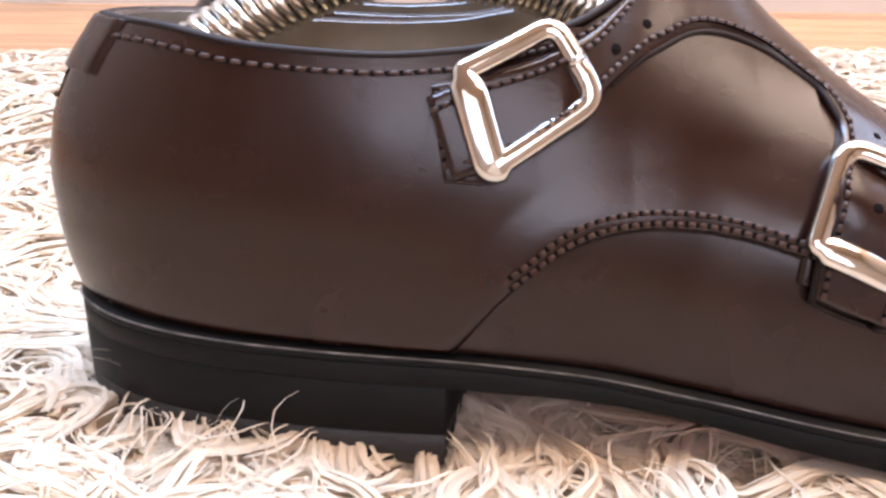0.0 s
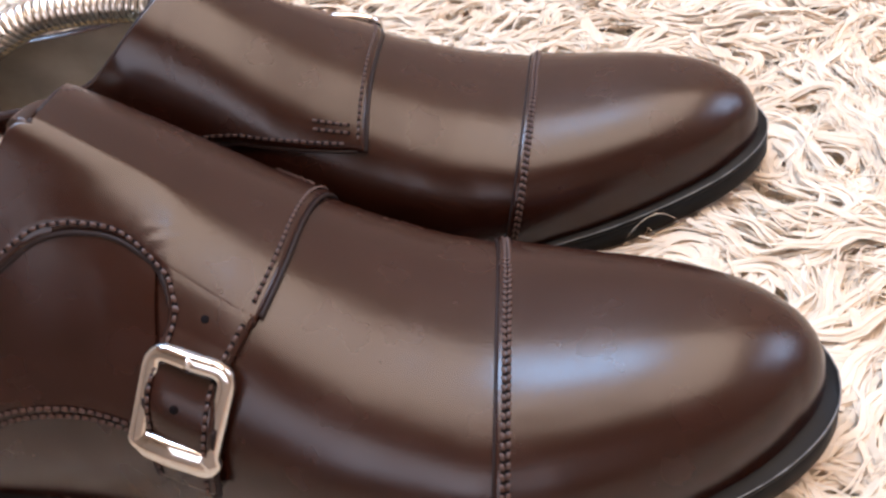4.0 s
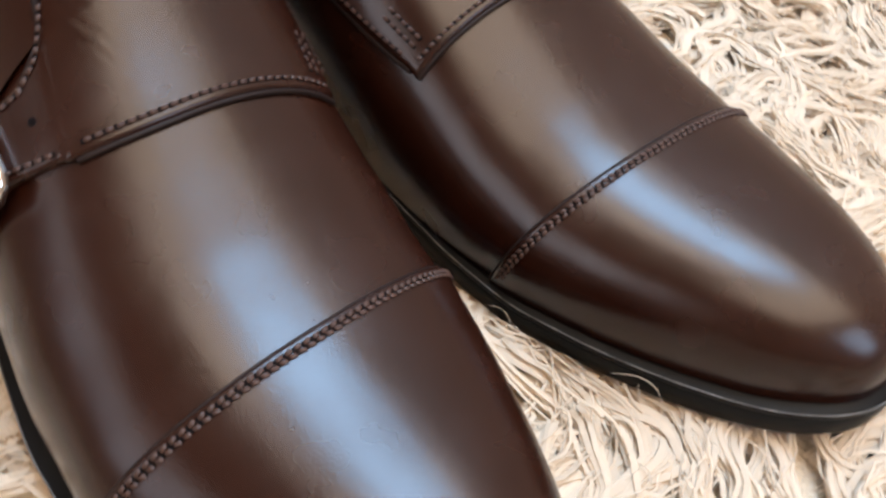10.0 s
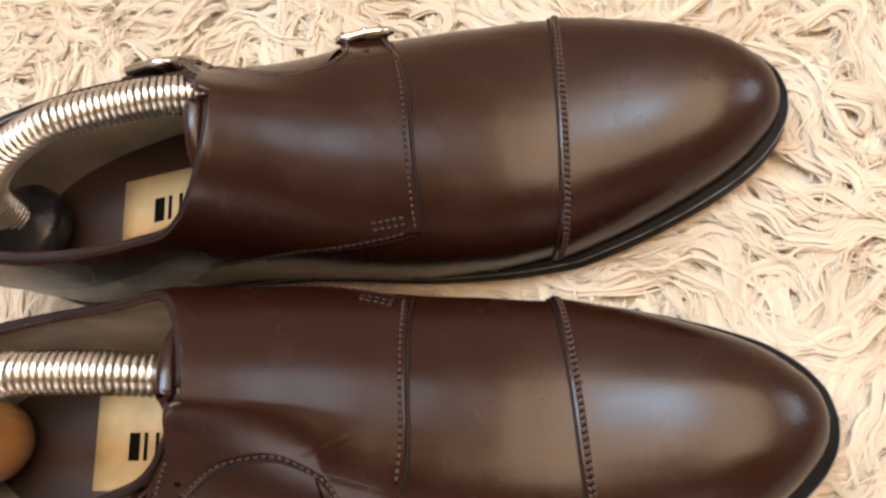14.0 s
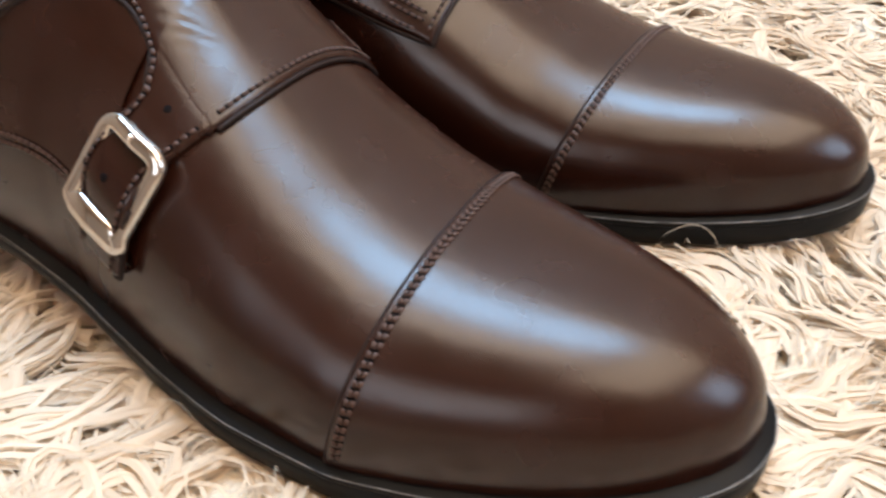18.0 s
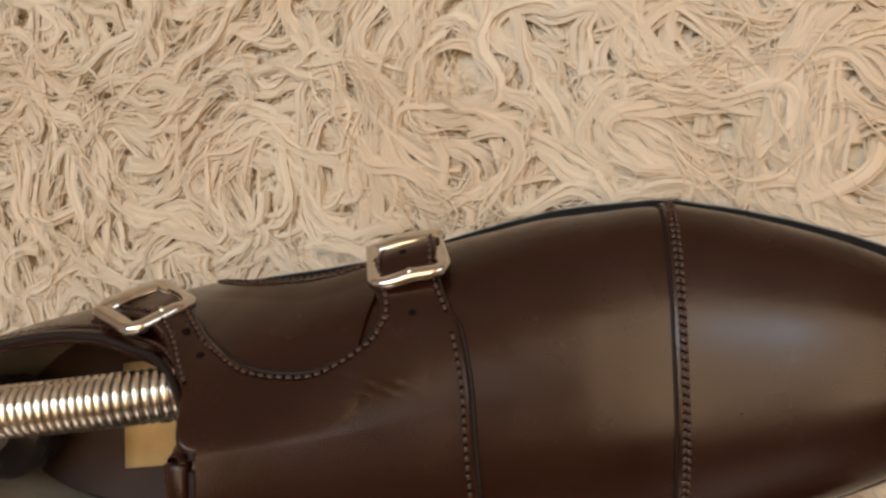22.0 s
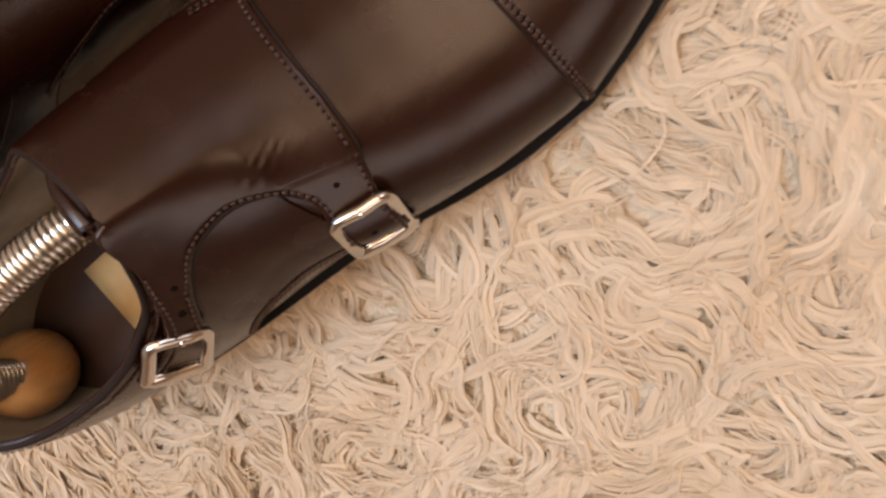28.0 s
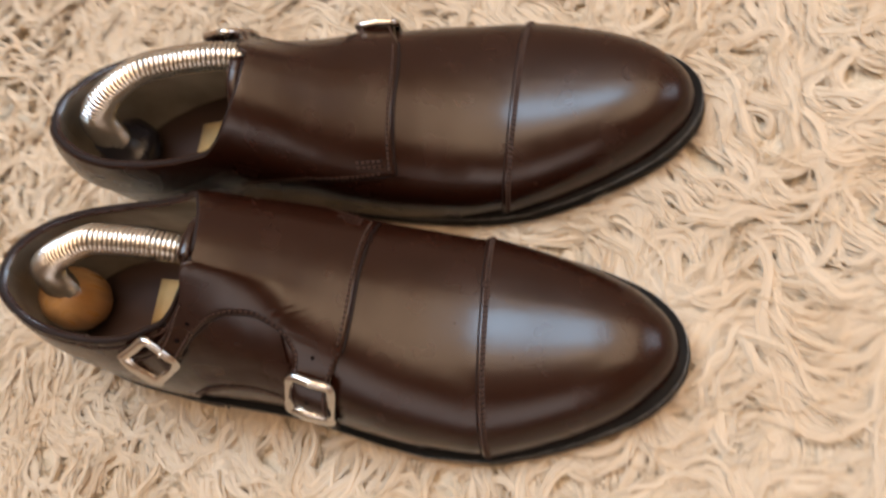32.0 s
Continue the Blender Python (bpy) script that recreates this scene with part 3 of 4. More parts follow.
def loft_strap(left, right, peak, n=70, m=14, base=0.00195):
    """A strap that leaves the panel level with it, lifts to pass the buckle and ends in a cut edge."""
    a, b = curve(left, n), curve(right, n)
    u = np.r_[0, 0, 0.03, 0.07, np.linspace(0.12, 0.88, m), 0.93, 0.97, 1, 1]
    t = np.linspace(0, 1, n)
    level = base + peak * np.exp(-((t - 0.64) / 0.20) ** 2) * np.clip(t * 3, 0, 1) + 0.0012 * np.clip((t - 0.3) * 3, 0, 1)
    level = level - 0.0002 * np.clip(1 - t / 0.1, 0, 1)
    level = level + 0.0009 * np.clip((t - 0.75) * 5, 0, 1)
    drop = np.where(t > 0.12, 0.0030, 0.0018)
    h = np.r_[1, 0.35, 0.08, 0, np.zeros(m), 0, 0.08, 0.35, 1]
    off = level[:, None] - drop[:, None] * h[None]
    off[-1] -= 0.0034
    x = a[:, None, 0] * (1 - u) + b[:, None, 0] * u
    c = a[:, None, 1] * (1 - u) + b[:, None, 1] * u
    x[-1], c[-1] = x[-2], c[-2]
    return last_off(x, c, off).reshape(-1, 3), grid_faces(n, len(u))


def make_shoe(mir, knob, label):
    shoe = new("shoe")
    tagged(shoe, label, "shoe", "pair of shoes")
    up = part("vamp", *sheet(0.0), LEATHER, shoe, "", mir, weld=True)
    lin = sheet(-0.0019)
    part("lining", lin[0], [q[::-1] for q in lin[1]], LINING, shoe, "taupe leather lining", mir, weld=True)
    # top edge between leather and lining, with its piping
    x = np.r_[sole_x(BACK, THROAT, 70)]
    for side in (-1, 1):
        c = top_c(x, side)
        a, b = last_off(x, c, 0.0), last_off(x, c, -0.0019)
        e = (a + b) / 2 + np.array([0, 0, 0.0006])
        v = np.concatenate([a, e, b])
        k = len(x)
        f = [(i, i + 1, k + i + 1, k + i) for i in range(k - 1)] + [(k + i, k + i + 1, 2 * k + i + 1, 2 * k + i) for i in range(k - 1)]
        part("top_edge", v, f if side < 0 else [q[::-1] for q in f], LEATHER, shoe, "", mir)
        v, f = tube(last_off(x, c + side * 0.004, 0.0002), 0.0011, 8)
        part("piping", v, f, PIPING, shoe, "dark rolled leather edge piping", mir)
    # padded tongue edge showing inside the throat
    c = np.linspace(-0.34, 0.34, 50)
    part("tongue", *tube(last_off(0.1130 - 0.004 * (c / 0.34) ** 2, c, -0.0052), 0.0034 * np.sqrt(np.clip(1.004 - (c / 0.34) ** 2, 0.004, 1)), 12, squash=0.8), LEATHER, shoe, "padded brown leather tongue", mir)
    # small pull tab at the back of the top line
    for side in (-1, 1):
        xt = np.array([BACK, 0.004, 0.008])
        ct = top_c(xt, side)
        g = panel(list(zip(xt, ct + side * 0.004)), list(zip(xt, ct + side * 0.085)), 0.0020, 14, 10)
        part("heel_tab", g[0], g[1] if side < 0 else [q[::-1] for q in g[1]], LEATHER, shoe, "", mir)
    # toe cap
    t = np.linspace(0, 1, 90) ** 0.8
    c = np.linspace(-1, 1, 81)
    xs = cap_x(c)[None] + (TIP - cap_x(c)[None]) * (1 - (1 - t[:, None]) ** 1.6)
    xs = np.concatenate([xs[:1], xs[:1], xs[:1] + 0.00025, xs[:1] + 0.0007, xs[1:]])
    off = np.full(xs.shape, 0.0013)
    off[0], off[1], off[2] = -0.0003, 0.0009, 0.00125
    part("toe_cap", last_off(xs, c[None] + 0 * xs, off).reshape(-1, 3), grid_faces(*xs.shape, flip=True), LEATHER, shoe, "smooth polished brown toe cap", mir)
    v, f = tube(last_off(cap_x(c) - 0.0002, c, 0.0005), 0.00045, 8)
    part("cap_edge", v, f, PIPING, shoe, "", mir)
    # quarter on the outer side
    xq = np.linspace(BACK, 0.143, 130)
    seam = curve(SEAM, 200)
    lo = np.where(xq < SEAM[0][0], -1.0, np.interp(xq, seam[:, 0], seam[:, 1]))
    hi = np.where(xq < 0.085, top_c(np.minimum(xq, 0.085), -1), 0)
    hi = np.where(xq >= 0.085, np.interp(xq, [0.085, 0.10, 0.12, 0.143], [top_c(np.array(0.085), -1), -0.53, -0.35, -0.27]), hi)
    u = np.r_[0, 0, 0.02, np.linspace(0.05, 1, 40)]
    cc = lo[:, None] * (1 - u) + hi[:, None] * u
    h = np.r_[-0.0003, 0.0014, 0.0020, np.interp(np.linspace(0.05, 1, 40), [0, 0.12, 0.3, 1], [0.0022, 0.0019, 0.0011, 0.0010])]
    part("quarter", last_off(xq[:, None] + 0 * cc, cc, np.broadcast_to(h, cc.shape)).reshape(-1, 3), grid_faces(*cc.shape, flip=True), LEATHER, shoe, "", mir)
    # strap panel over the instep, its body and inner side
    xb = np.linspace(THROAT + 0.0003, 0.1695, 130)
    med = lambda x: np.interp(x, [0.0, 0.045, 0.06, 0.08, 0.10, 0.13, 0.1650], [1.0, 1.0, 0.93, 0.82, 0.70, 0.585, 0.51])
    ucut = curve(U_CUT, 200)
    lat = np.where(xb < 0.1435, np.interp(xb, ucut[:165, 0], ucut[:165, 1]), -0.31)
    u = np.r_[0, 0, 0.015, np.linspace(0.03, 0.97, 120), 0.985, 1, 1]
    h = np.r_[-0.3, 0.6, 0.95, np.ones(120), 0.95, 0.6, -0.3] * 0.0019
    cb = lat[:, None] * (1 - u) + med(np.minimum(xb, 0.1650))[:, None] * u
    w = np.clip((xb - xb[0]) / (xb[-1] - xb[0]), 0, 1)[:, None]
    xx = xb[0] + (front_x(cb) - xb[0]) * w
    off = np.broadcast_to(h, cb.shape).copy()
    fold = xx - 0.1430 - 0.075 * (cb + 0.24)
    off = off + 0.00006 * np.sin(fold * 1750 + 1.3 * np.sin(cb * 22)) * (0.65 + 0.35 * np.sin(cb * 40 + xx * 700)) * np.exp(-(fold / 0.0048) ** 2 - ((cb + 0.19) / 0.095) ** 2)
    off[-1], off[-2] = -0.0004, np.minimum(off[-2], 0.0013)
    xx[-2] = xx[-1] - 0.0001
    body = last_off(xx, cb, off).reshape(-1, 3), grid_faces(*cb.shape, flip=True)
    xm = np.linspace(BACK, THROAT + 0.0004, 90)
    hm = top_c(np.minimum(xm, THROAT), 1)
    hm[-1] = 0.0
    cm = hm[:, None] * (1 - u) + med(xm)[:, None] * u
    om = np.broadcast_to(h, cm.shape).copy()
    om[:, 0], om[:, 1] = 0.0003, 0.0010
    om[:, -70:] *= np.interp(xm, [0.0, 0.04, 0.10], [0.15, 0.25, 1.0])[:, None]
    inner = last_off(xm[:, None] + 0 * cm, cm, om).reshape(-1, 3), grid_faces(*cm.shape, flip=True)
    upper = [(0.1200, -0.040), (0.1155, -0.055), (0.1056, -0.375), (0.0978, -0.485), (0.0902, -0.56), (0.080, -0.61), (0.068, -0.645), (0.0575, -0.68)]
    lower = [(0.1190, -0.411), (0.1150, -0.442), (0.108, -0.507), (0.1025, -0.555), (0.0955, -0.615), (0.086, -0.69), (0.074, -0.745), (0.0625, -0.78)]
    s1 = loft_strap(upper, lower, 0.0030)
    left = [(0.1442, -0.25), (0.1448, -0.32), (0.1462, -0.39), (0.1435, -0.50), (0.1412, -0.60), (0.1386, -0.71), (0.1372, -0.795)]
    right = [(0.1664, -0.25), (0.1646, -0.32), (0.1622, -0.39), (0.1588, -0.49), (0.1568, -0.60), (0.1540, -0.71), (0.1520, -0.798)]
    s2 = loft_strap(right, left, 0.0030)
    flip = lambda g: (g[0], [q[::-1] for q in g[1]])
    k = curve(U_CUT, 90)
    part("cut_edge", *tube(last_off(k[:, 0], k[:, 1], 0.0008), 0.00085, 8), PIPING, shoe, "", mir)
    # dark tube at the quarter's edge, drawing the shade line below the seam
    k = curve(SEAM, 90)
    part("seam_edge", *tube(last_off(k[:, 0], k[:, 1], 0.0004), 0.0006, 8), PIPING, shoe, "", mir)
    k = np.linspace(0.070, 0.1650, 60)
    part("side_edge", *tube(last_off(k, med(k), 0.0006), 0.00075, 8), PIPING, shoe, "", mir)
    c = np.linspace(-0.28, 0.51, 70)
    part("front_edge", *tube(last_off(front_x(c) + 0.0002, c, 0.0006), 0.0008, 8), PIPING, shoe, "", mir)
    part("strap_panel", *joined(body, inner), LEATHER, shoe, "brown strap panel crossing the instep", mir)
    part("rear_strap", *flip(s1), LEATHER, shoe, "narrow strap ending in a buckle", mir)
    part("front_strap", *flip(s2), LEATHER, shoe, "narrow strap ending in a buckle", mir)
    k = curve(left[-3:] + [(0.1446, -0.803)] + right[:-4:-1], 60)
    part("strap_edge", *tube(np.array([on_surface(s2[0], x, c, -0.0010) for x, c in k]), 0.0007, 8), PIPING, shoe, "dark cut edge of the strap end", mir)
    part("strap_tab", *flip(panel([(0.0650, -0.650), (0.0590, -0.660)], [(0.069, -0.780), (0.0615, -0.780)], 0.0018, 24, 12)), LEATHER, shoe, "", mir)
    part("strap_tab", *flip(panel([(0.152, -0.60), (0.1375, -0.62)], [(0.150, -0.775), (0.1345, -0.775)], 0.0014, 24, 12)), LEATHER, shoe, "", mir)
    for hx, hc in ((0.1037, -0.493), (0.0957, -0.568), (0.1545, -0.36), (0.1482, -0.588)):
        v, f = lathe([(0.0, 0.00005), (0.0009, 0.00006), (0.0012, -0.0001), (0.0012, -0.0006)], (0, 0, 0), 14)
        p = on_surface(s1[0] if hx < 0.12 else s2[0], hx, hc, 0.0)
        q = last_off(hx, hc, 0.01) - last_off(hx, hc, 0.0)
        r = np.array(Vector((0, 0, 1)).rotation_difference(Vector(q)).to_matrix())
        part("strap_hole", v @ r.T + p, [g[::-1] for g in f], HOLE, shoe, "", mir)
    buckle(shoe, [(0.0630, -0.643), (0.0827, -0.553), (0.0925, -0.650), (0.0691, -0.768)], 3, mir)
    buckle(shoe, [(0.1444, -0.465), (0.1628, -0.430), (0.1538, -0.715), (0.1350, -0.720)], 2, mir, 0.0050, 0.88)
    # thread
    needle.clear()
    rows = []
    c = np.linspace(-0.96, 0.96, 60)
    rows.append(("cap_stitching", [stitches(np.stack([cap_x(c) + 0.0016, c], -1), 0.0014, 0.0023, 0.0019, 0.00052, 0.0002), stitches(np.stack([cap_x(c) + 0.0029, c], -1), 0.0014, 0.0023, 0.0019, 0.00052, -0.0002)]))
    c = np.linspace(-0.25, 0.49, 40)
    rows.append(("front_stitching", [stitches(np.stack([front_x(c) - 0.0022, c], -1), 0.0020)]))
    uc = np.array(U_CUT)
    d = 0.7 * np.array([(-0.0010, 0.024), (-0.0008, 0.026), (0, 0.03), (0, 0.034), (0.0005, 0.034), (0.001, 0.03), (0.0018, 0.01), (0.0020, 0.0)])
    rows.append(("cut_stitching", [stitches(uc + d, 0.0020)]))
    sm = np.array(SEAM)
    rows.append(("seam_stitching", [stitches(sm[1:] + (0.0, 0.008), 0.0021, wide=0.0006), stitches(sm[1:] + (-0.0002, 0.022), 0.0021, wide=0.0006)]))
    xt = np.linspace(0.004, 0.098, 60)
    rows.append(("collar_stitching", [stitches(np.stack([xt, top_c(xt, -1) - 0.028], -1), 0.0011)]))
    xt = np.linspace(0.004, 0.106, 60)
    rows.append(("collar_stitching", [stitches(np.stack([xt, top_c(xt, 1) + 0.024], -1), 0.0012)]))
    xt = np.linspace(0.09, 0.162, 40)
    rows.append(("corner_stitching", [stitches(np.stack([xt, med(xt) - 0.03], -1), 0.0020), stitches([(0.1630, 0.445), (0.155, 0.455), (0.151, 0.46)], 0.0020), stitches([(0.1630, 0.415), (0.155, 0.425), (0.1515, 0.43)], 0.0020)]))
    rows.append(("strap_stitching", [stitches(np.array(upper[2:]) + (0, -0.02), 0.0001, surface=s1[0]), stitches(np.array(lower[3:]) + (0, 0.02), 0.0001, surface=s1[0])]))
    rows.append(("strap_stitching", [stitches(np.array(left[1:]) + (0.0017, 0), 0.0001, surface=s2[0]), stitches(np.array(right[1:]) + (-0.0017, 0), 0.0001, surface=s2[0])]))
    rows.append(("tab_stitching", [stitches([(0.0603, -0.665), (0.0610, -0.72), (0.0627, -0.775)], 0.0020)]))
    for nm, group in rows:
        tagged(part(nm, *joined(*group), THREAD, shoe, "", mir), "dark brown thread stitching", kind="stuff")
    tagged(part("needle_hole", *joined(*needle), HOLE, shoe, "", mir, smooth=False), "dark needle holes between the stitches", kind="stuff")
    # sole
    x = sole_x(0.0, 0.300, 150)
    lo, hi = -sole_out(x) + mid_y(x) * 0, sole_in(x)
    zf = feather(x)
    thick = np.interp(x, [0, 0.07, 0.11, 0.17, 0.3], [0.0080, 0.0080, 0.0068, 0.0094, 0.0098])
    welt = part("welt", *slab(x, lo, hi, zf - 0.0010, zf - 0.0030, 0.0003), SOLE, shoe, "black welt with a worn bright edge", mir)
    rim = np.r_[np.stack([x, lo + 0.0001, zf - 0.00105], -1), np.stack([x, hi - 0.0001, zf - 0.00105], -1)[-2:0:-1]]
    part("worn_edge", *tube(rim, 0.00022, 6, closed=True), WORN, welt, "", mir)
    part("outsole", *slab(x, lo, hi, zf - 0.0030, zf - thick, 0.00015), SOLE, shoe, "black edged leather outsole", mir)
    xr = sole_x(0.058, 0.292, 100)
    k = 0.90
    tk = np.interp(xr, [0, 0.07, 0.11, 0.17, 0.3], [0.0080, 0.0080, 0.0068, 0.0094, 0.0098])
    ends = np.clip((0.292 - xr) / 0.012, 0, 1) ** 0.5
    part("sole_face", *slab(xr, -sole_out(xr) * k * ends, sole_in(xr) * k * ends, feather(xr) - tk + 0.0004, feather(xr) - tk - 0.0005, 0.0003), RED, shoe, "glossy red painted underside", mir)
    xh = sole_x(0.0, 0.0625, 60)

    def breast(g):
        """The heel's front runs further forward on the inner side."""
        v = np.array(g[0])
        v[:, 0] += 0.50 * np.clip(v[:, 1], 0, None) * np.clip((v[:, 0] - 0.02) / 0.0425, 0, 1)
        return v, g[1]
    part("heel", *breast(slab(xh, -sole_out(xh), sole_in(xh), feather(xh) - 0.0080, 0 * xh + 0.0062, 0.00012)), SOLE, shoe, "black stacked heel", mir)
    part("top_lift", *breast(slab(xh, -sole_out(xh) * 0.999, sole_in(xh) * 0.999, 0 * xh + 0.0062, 0 * xh - 0.0022, 0.0006)), RUBBER, shoe, "grained black rubber heel piece", mir)
    # inside
    xi = sole_x(0.006, 0.20, 60)
    wi = lambda f, x: np.maximum(f(x) - inset(x) - 0.0022, 0.0005)
    part("insole", *slab(xi, -wi(sole_out, xi), wi(sole_in, xi), feather(xi) + 0.004, feather(xi) + 0.001), INSOLE, shoe, "dark brown leather insole", mir)
    xl = np.linspace(0.034, 0.086, 12)
    pad = part("label_patch", *slab(xl, 0 * xl - 0.0150, 0 * xl + 0.0180, feather(xl) + 0.0048, feather(xl) + 0.0035, 0.0003), TAN, shoe, "tan leather maker's patch", mir)
    bars = []
    for k, (bx, w) in enumerate(((0.0450, 0.0035), (0.0500, 0.0012), (0.0540, 0.0012), (0.0585, 0.0035), (0.0645, 0.0035))):
        xl = np.linspace(bx, bx + w, 3)
        bars.append(slab(xl, 0 * xl - 0.0048, 0 * xl + 0.0048, feather(xl) + 0.00515, feather(xl) + 0.0046, 0.0001))
    for bar in bars:
        part("printed_bar", *bar, HOLE, pad, "dark printed mark", mir)
    tree(shoe, mir, knob, 0.016 if mir > 0 else -0.006)
    return shoe


def tree(shoe, mir, knob, bow):
    """A sprung shoe tree: a steel coil from the heel knob into the vamp."""
    ob = tagged(new("shoe_tree"), "steel coil spring shoe tree with a varnished wooden heel knob" if knob == "wood" else "steel coil spring shoe tree with a black plastic heel cup", "shoe tree", "shoe trees")
    trees.append(ob)
    path = curve([(0.012, 0.002, 0.060), (0.017, 0.002 + bow * 0.3, 0.082), (0.035, bow * 0.75, 0.0985), (0.054, bow, 0.1045), (0.080, bow, 0.1020), (0.105, bow, 0.0920), (0.130, bow * 0.8, 0.0760), (0.150, bow * 0.5, 0.0600)], 400)
    s = np.r_[0, np.cumsum(np.linalg.norm(np.diff(path, axis=0), axis=1))]
    turns = s[-1] / 0.0023
    n = int(turns * 14)
    d = np.linspace(0, s[-1], n)
    p = np.stack([np.interp(d, s, path[:, k]) for k in range(3)], -1)
    t = np.gradient(p, axis=0)
    t /= np.linalg.norm(t, axis=1, keepdims=True)
    a = np.cross(t, (0, 1, 0))
    b = np.array([0, 1.0, 0])
    w = d / 0.0023 * 2 * np.pi
    coil = p + 0.0056 * (np.cos(w)[:, None] * a + np.sin(w)[:, None] * b)
    v, f = tube(coil, 0.00112, 6, up=(0.3, 0.2, 1))
    part("coil_spring", v, f, STEEL, ob, "", mir)
    if knob == "wood":
        pr = [(0.0, 0.030), (0.006, 0.0295), (0.011, 0.027), (0.0150, 0.022), (0.0172, 0.015), (0.0172, 0.008), (0.015, 0.001), (0.011, -0.004), (0.0, -0.005)]
        v, f = lathe(pr, (-0.0150, 0.0125, 0.0395))
        part("heel_knob", v * SIZE, [q[::-1] for q in f], WOOD, ob, "varnished wooden heel knob", mir, foot=False)
    else:
        pr = [(0.0075, 0.024), (0.0085, 0.0255), (0.0098, 0.024), (0.0115, 0.016), (0.0165, 0.012), (0.0185, 0.010), (0.0185, 0.003), (0.015, -0.003), (0.0, -0.004)]
        v, f = lathe(pr, (-0.0140, 0.0120, 0.040))
        part("heel_cup", v * SIZE, [q[::-1] for q in f], PLASTIC, ob, "black plastic heel cup", mir, foot=False)
    ob.location = (0, 0, 0)


trees = []
right_shoe = make_shoe(1, "wood", "dark brown leather double monk shoe, outer side with two nickel buckles")
wood_tree = trees[0]
left_shoe = make_shoe(-1, "plastic", "dark brown leather double monk shoe, inner side with a stitched corner")
plastic_tree = trees[1]
LEFT_POSE = pose(0.0042 * SIZE, 0.1162 * SIZE, 0.0, 0, 0, 0.96)
left_shoe.matrix_basis = LEFT_POSE
plastic_tree.matrix_basis = LEFT_POSE


# ---- shaggy rug ----
def rug():
    rng = np.random.default_rng(5)
    x0, x1, y0, y1 = -0.30, 0.72, -0.42, 0.71
    edge = lambda x: np.interp(x, [-0.30, -0.26, 0.72], [0.60, 0.68, 0.70]) + 0.004 * np.sin(x * 95)
    # backing with soft lumps
    n, m = 160, 150
    gx, gy = np.meshgrid(np.linspace(x0, x1, n), np.linspace(y0, y1, m), indexing="ij")
    gy = y0 + (gy - y0) / (y1 - y0) * (edge(gx) - 0.01 - y0)
    gz = 0.0006 * np.sin(gx * 61 + 2 * np.sin(gy * 37)) * np.sin(gy * 53 + 2 * np.sin(gx * 29)) - 0.0036
    gz -= 0.004 * ((gx < x0 + 0.01) | (gx > x1 - 0.01) | (gy < y0 + 0.01) | (gy > edge(gx) - 0.016))
    ob = tagged(part("shag_rug", np.stack([gx, gy, gz], -1), grid_faces(n, m, flip=True), BACKING, foot=False), "cream long-pile wool shag rug lying on the floor", "rug")

    # locks of wool that follow a swirling lay
    waves = rng.normal(size=(26, 2)) * np.r_[np.full(10, 14), np.full(16, 75)][:, None]
    phase, amp = rng.uniform(0, 6.28, 26), np.r_[np.full(10, 0.026), np.full(16, 0.0100)]

    def lay(p):
        a = (np.cos(p @ waves.T + phase) * amp) @ waves
        g = np.stack([a[:, 1], -a[:, 0]], -1) + np.array([0.80, -0.28])
        return g / (np.linalg.norm(g, axis=1, keepdims=True) + 1e-6)

    def strands(count, per, steps, length, width, spread, height, seed, curl, near=None, tilted=0.9):
        r = np.random.default_rng(seed)
        root = np.stack([r.uniform(x0, x1, count * 3), r.uniform(y0, y1, count * 3)], -1)
        if near is not None:
            root = np.stack([r.uniform(-0.14, 0.46, count * 3), r.uniform(-0.22, 0.32, count * 3)], -1) if near else root
            within = (root[:, 0] > -0.14) & (root[:, 0] < 0.46) & (root[:, 1] > -0.22) & (root[:, 1] < 0.32)
            root = root[within == near]
        root = root[root[:, 1] < edge(root[:, 0]) - 0.012][:count]
        long = r.uniform(0.55, 1.2, count) * length
        flip = r.choice([1.0, 1.0, -1.0], count)
        bend = r.normal(size=count) * curl
        wob, wfr = r.uniform(0, 6.28, count), r.uniform(2, 5, count)
        lift = r.uniform(0.35, 1.0, count) * height
        p = root.copy()
        pts, ang = [], np.arctan2(*lay(p).T[::-1]) + np.where(flip < 0, np.pi, 0) + r.normal(size=count) * 0.5
        for k in range(steps):
            t = k / (steps - 1)
            tgt = np.arctan2(*lay(p).T[::-1]) + np.where(flip < 0, np.pi, 0)
            dif = (tgt - ang + np.pi) % (2 * np.pi) - np.pi
            ang = ang + 0.36 * dif + bend * t + 0.35 * np.sin(wob + wfr * t * 3)
            z = -0.003 + lift * np.sin(np.pi * np.clip(t * 0.95 + 0.08, 0, 1)) ** 0.8
            pts.append(np.c_[p, z])
            p = p + np.stack([np.cos(ang), np.sin(ang)], -1) * (long / steps)[:, None]
        guide = np.stack(pts, 1)
        t = np.linspace(0, 1, steps)
        d = np.gradient(guide, axis=1)
        d /= np.linalg.norm(d, axis=2, keepdims=True) + 1e-9
        side = np.stack([-d[..., 1], d[..., 0], 0 * d[..., 0]], -1)
        o = r.normal(size=(count, per, 1)) * spread
        oz = r.normal(size=(count, per, 1)) * spread * 0.7
        tw = r.uniform(0, 6.28, (count, per, 1))
        clump = (1.0 - 0.55 * np.sin(np.pi * t) ** 2)[None, None]
        ou = o * clump + 0.35 * spread * np.sin(tw + t * r.uniform(2, 8, (count, per, 1)))
        q = guide[:, None] + side[:, None] * ou[..., None]
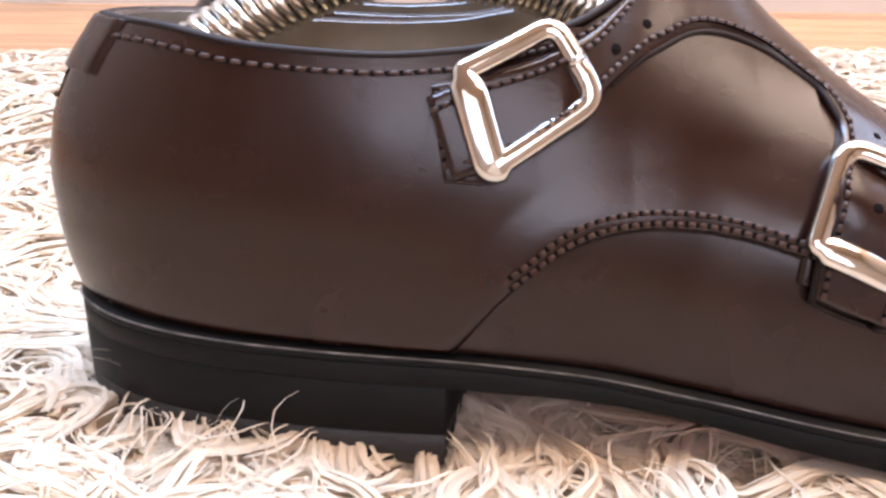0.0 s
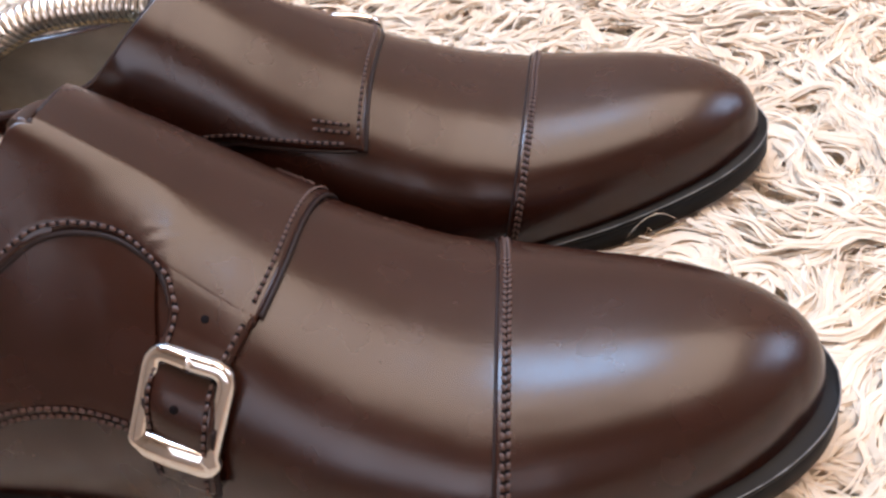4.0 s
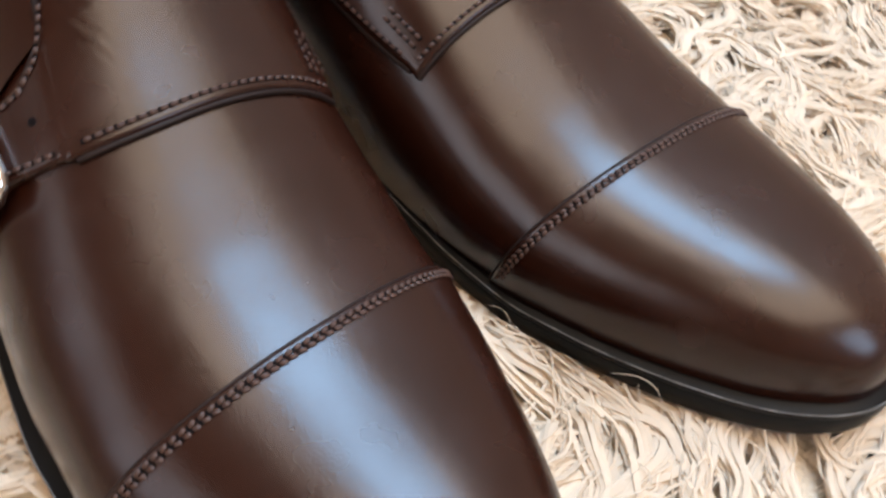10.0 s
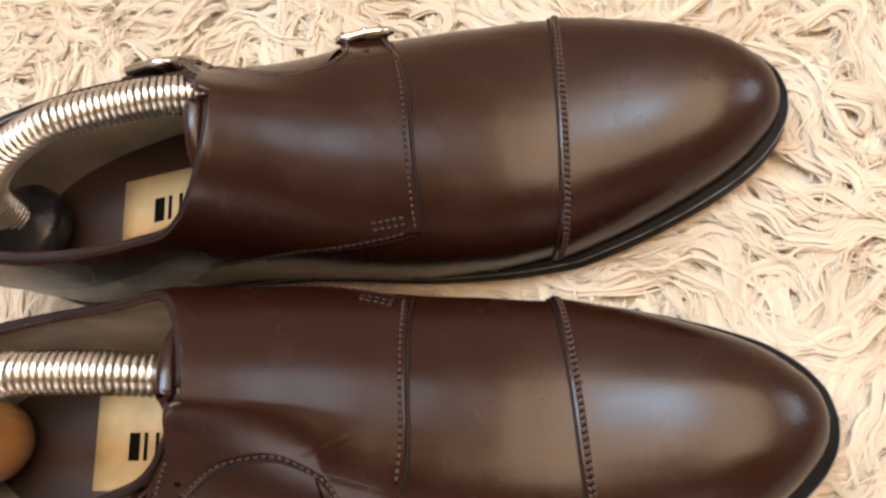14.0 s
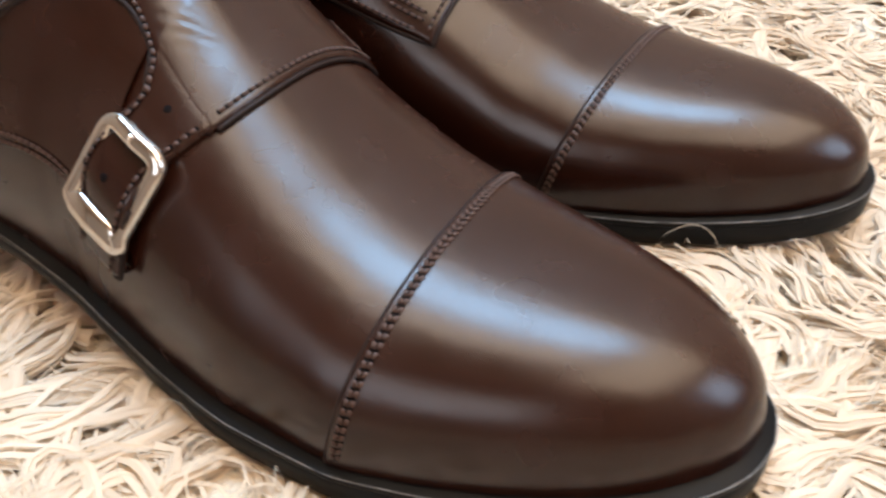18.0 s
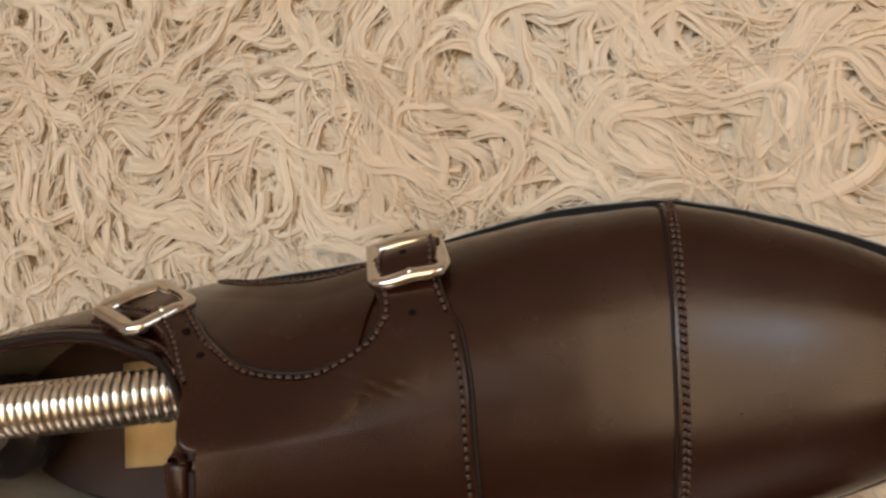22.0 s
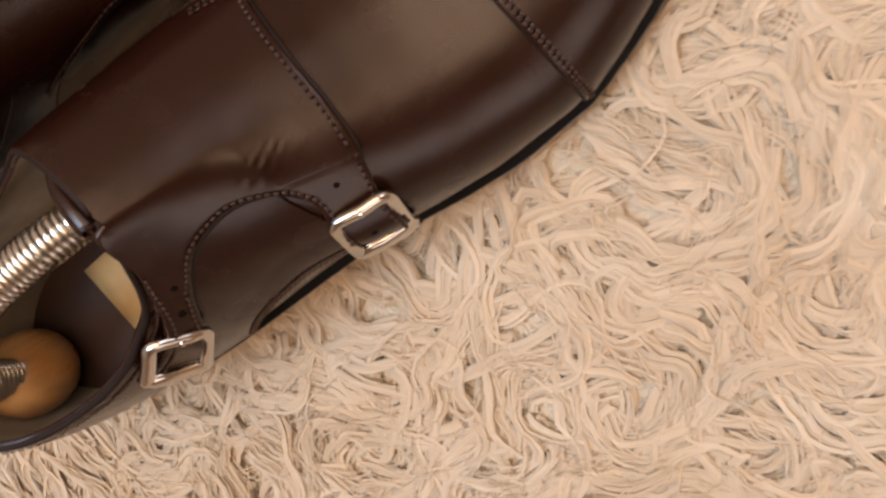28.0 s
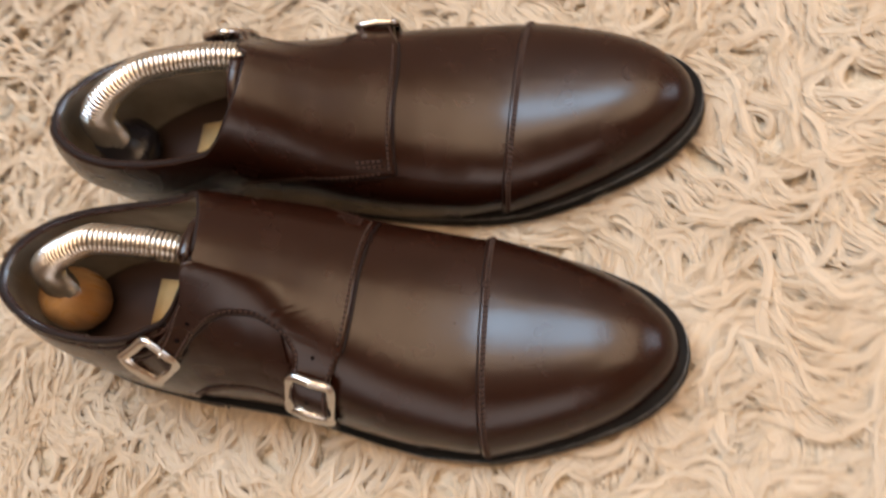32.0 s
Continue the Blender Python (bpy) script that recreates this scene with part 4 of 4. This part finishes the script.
        q[..., 2] += oz * clump
        q = q.reshape(-1, steps, 3)
        d = np.repeat(d, per, 0)
        s = np.repeat(side, per, 0)
        w = width * r.uniform(0.6, 1.3, (len(q), 1)) * (1 - 0.75 * t[None] ** 3)
        tilt = r.uniform(-tilted, tilted, (len(q), 1, 1))
        s = s * np.cos(tilt) + np.array([0, 0, 1.0]) * np.sin(tilt)
        v = np.stack([q - s * w[..., None], q + s * w[..., None]], 2).reshape(-1, 3)
        k = len(q)
        base = (np.arange(k) * steps * 2)[:, None, None]
        i = (np.arange(steps - 1) * 2)[None, :, None]
        f = base + i + np.array([0, 2, 3, 1])
        return v, f.reshape(-1, 4)

    def wool(name, v, f, label):
        me = bpy.data.meshes.new(name)
        me.vertices.add(len(v))
        me.vertices.foreach_set("co", v.ravel())
        me.loops.add(f.size)
        me.loops.foreach_set("vertex_index", f.ravel())
        me.polygons.add(len(f))
        me.polygons.foreach_set("loop_start", np.arange(0, f.size, 4))
        me.polygons.foreach_set("use_smooth", np.ones(len(f), bool))
        me.materials.append(WOOL)
        me.update(calc_edges=True)
        o = new(name, me)
        o.parent = ob
        tagged(o, label, kind="stuff")

    def clear(v, f, steps):
        """Keep the locks out of the soles, which press them down."""
        s = v.reshape(-1, steps * 2, 3)
        for m in (Matrix.Identity(4), LEFT_POSE):
            inv = np.array(m.inverted())
            lx = s[..., 0] * inv[0, 0] + s[..., 1] * inv[0, 1] + inv[0, 3]
            ly = s[..., 0] * inv[1, 0] + s[..., 1] * inv[1, 1] + inv[1, 3]
            lx, ly = lx / SIZE, (-ly if m is LEFT_POSE else ly) / SIZE
            ly = ly - 0.0155 * np.clip(1 - lx / 0.145, 0, None) ** 1.15
            lx = np.where(lx < 0.058, (lx + 0.027) * 0.682, lx)
            a, b = -sole_out(lx), sole_in(lx)
            inside = (lx > 0) & (lx < 0.3) & (ly > a - 0.001) & (ly < b + 0.001)
            floor_z = np.where(lx < 0.064, 0.0, np.maximum(feather(lx) - 0.0105, 0.0)) * SIZE
            s[..., 2] = np.where(inside, np.minimum(s[..., 2], floor_z - 0.0012), s[..., 2])
        return s.reshape(-1, 3), f

    v, f = strands(5000, 18, 12, 0.056, 0.00072, 0.0017, 0.0062, 11, 0.10, True, 0.5)
    wool("pile", *clear(v, f, 12), "long twisted cream wool pile")
    v, f = strands(9000, 9, 9, 0.070, 0.00078, 0.0013, 0.0120, 13, 0.05, False, 0.6)
    wool("outer_pile", *clear(v, f, 9), "long twisted cream wool pile")
    v, f = strands(7000, 2, 10, 0.038, 0.00028, 0.0018, 0.0085, 12, 0.22, True)
    wool("loose_pile", *clear(v, f, 10), "loose cream wool fibres")
    v, f = strands(1100, 1, 12, 0.034, 0.00013, 0.0008, 0.019, 21, 0.20, True)
    wool("stray_fibre", *clear(v, f, 12), "fine stray wool fibres standing off the pile")
    return ob


rug()
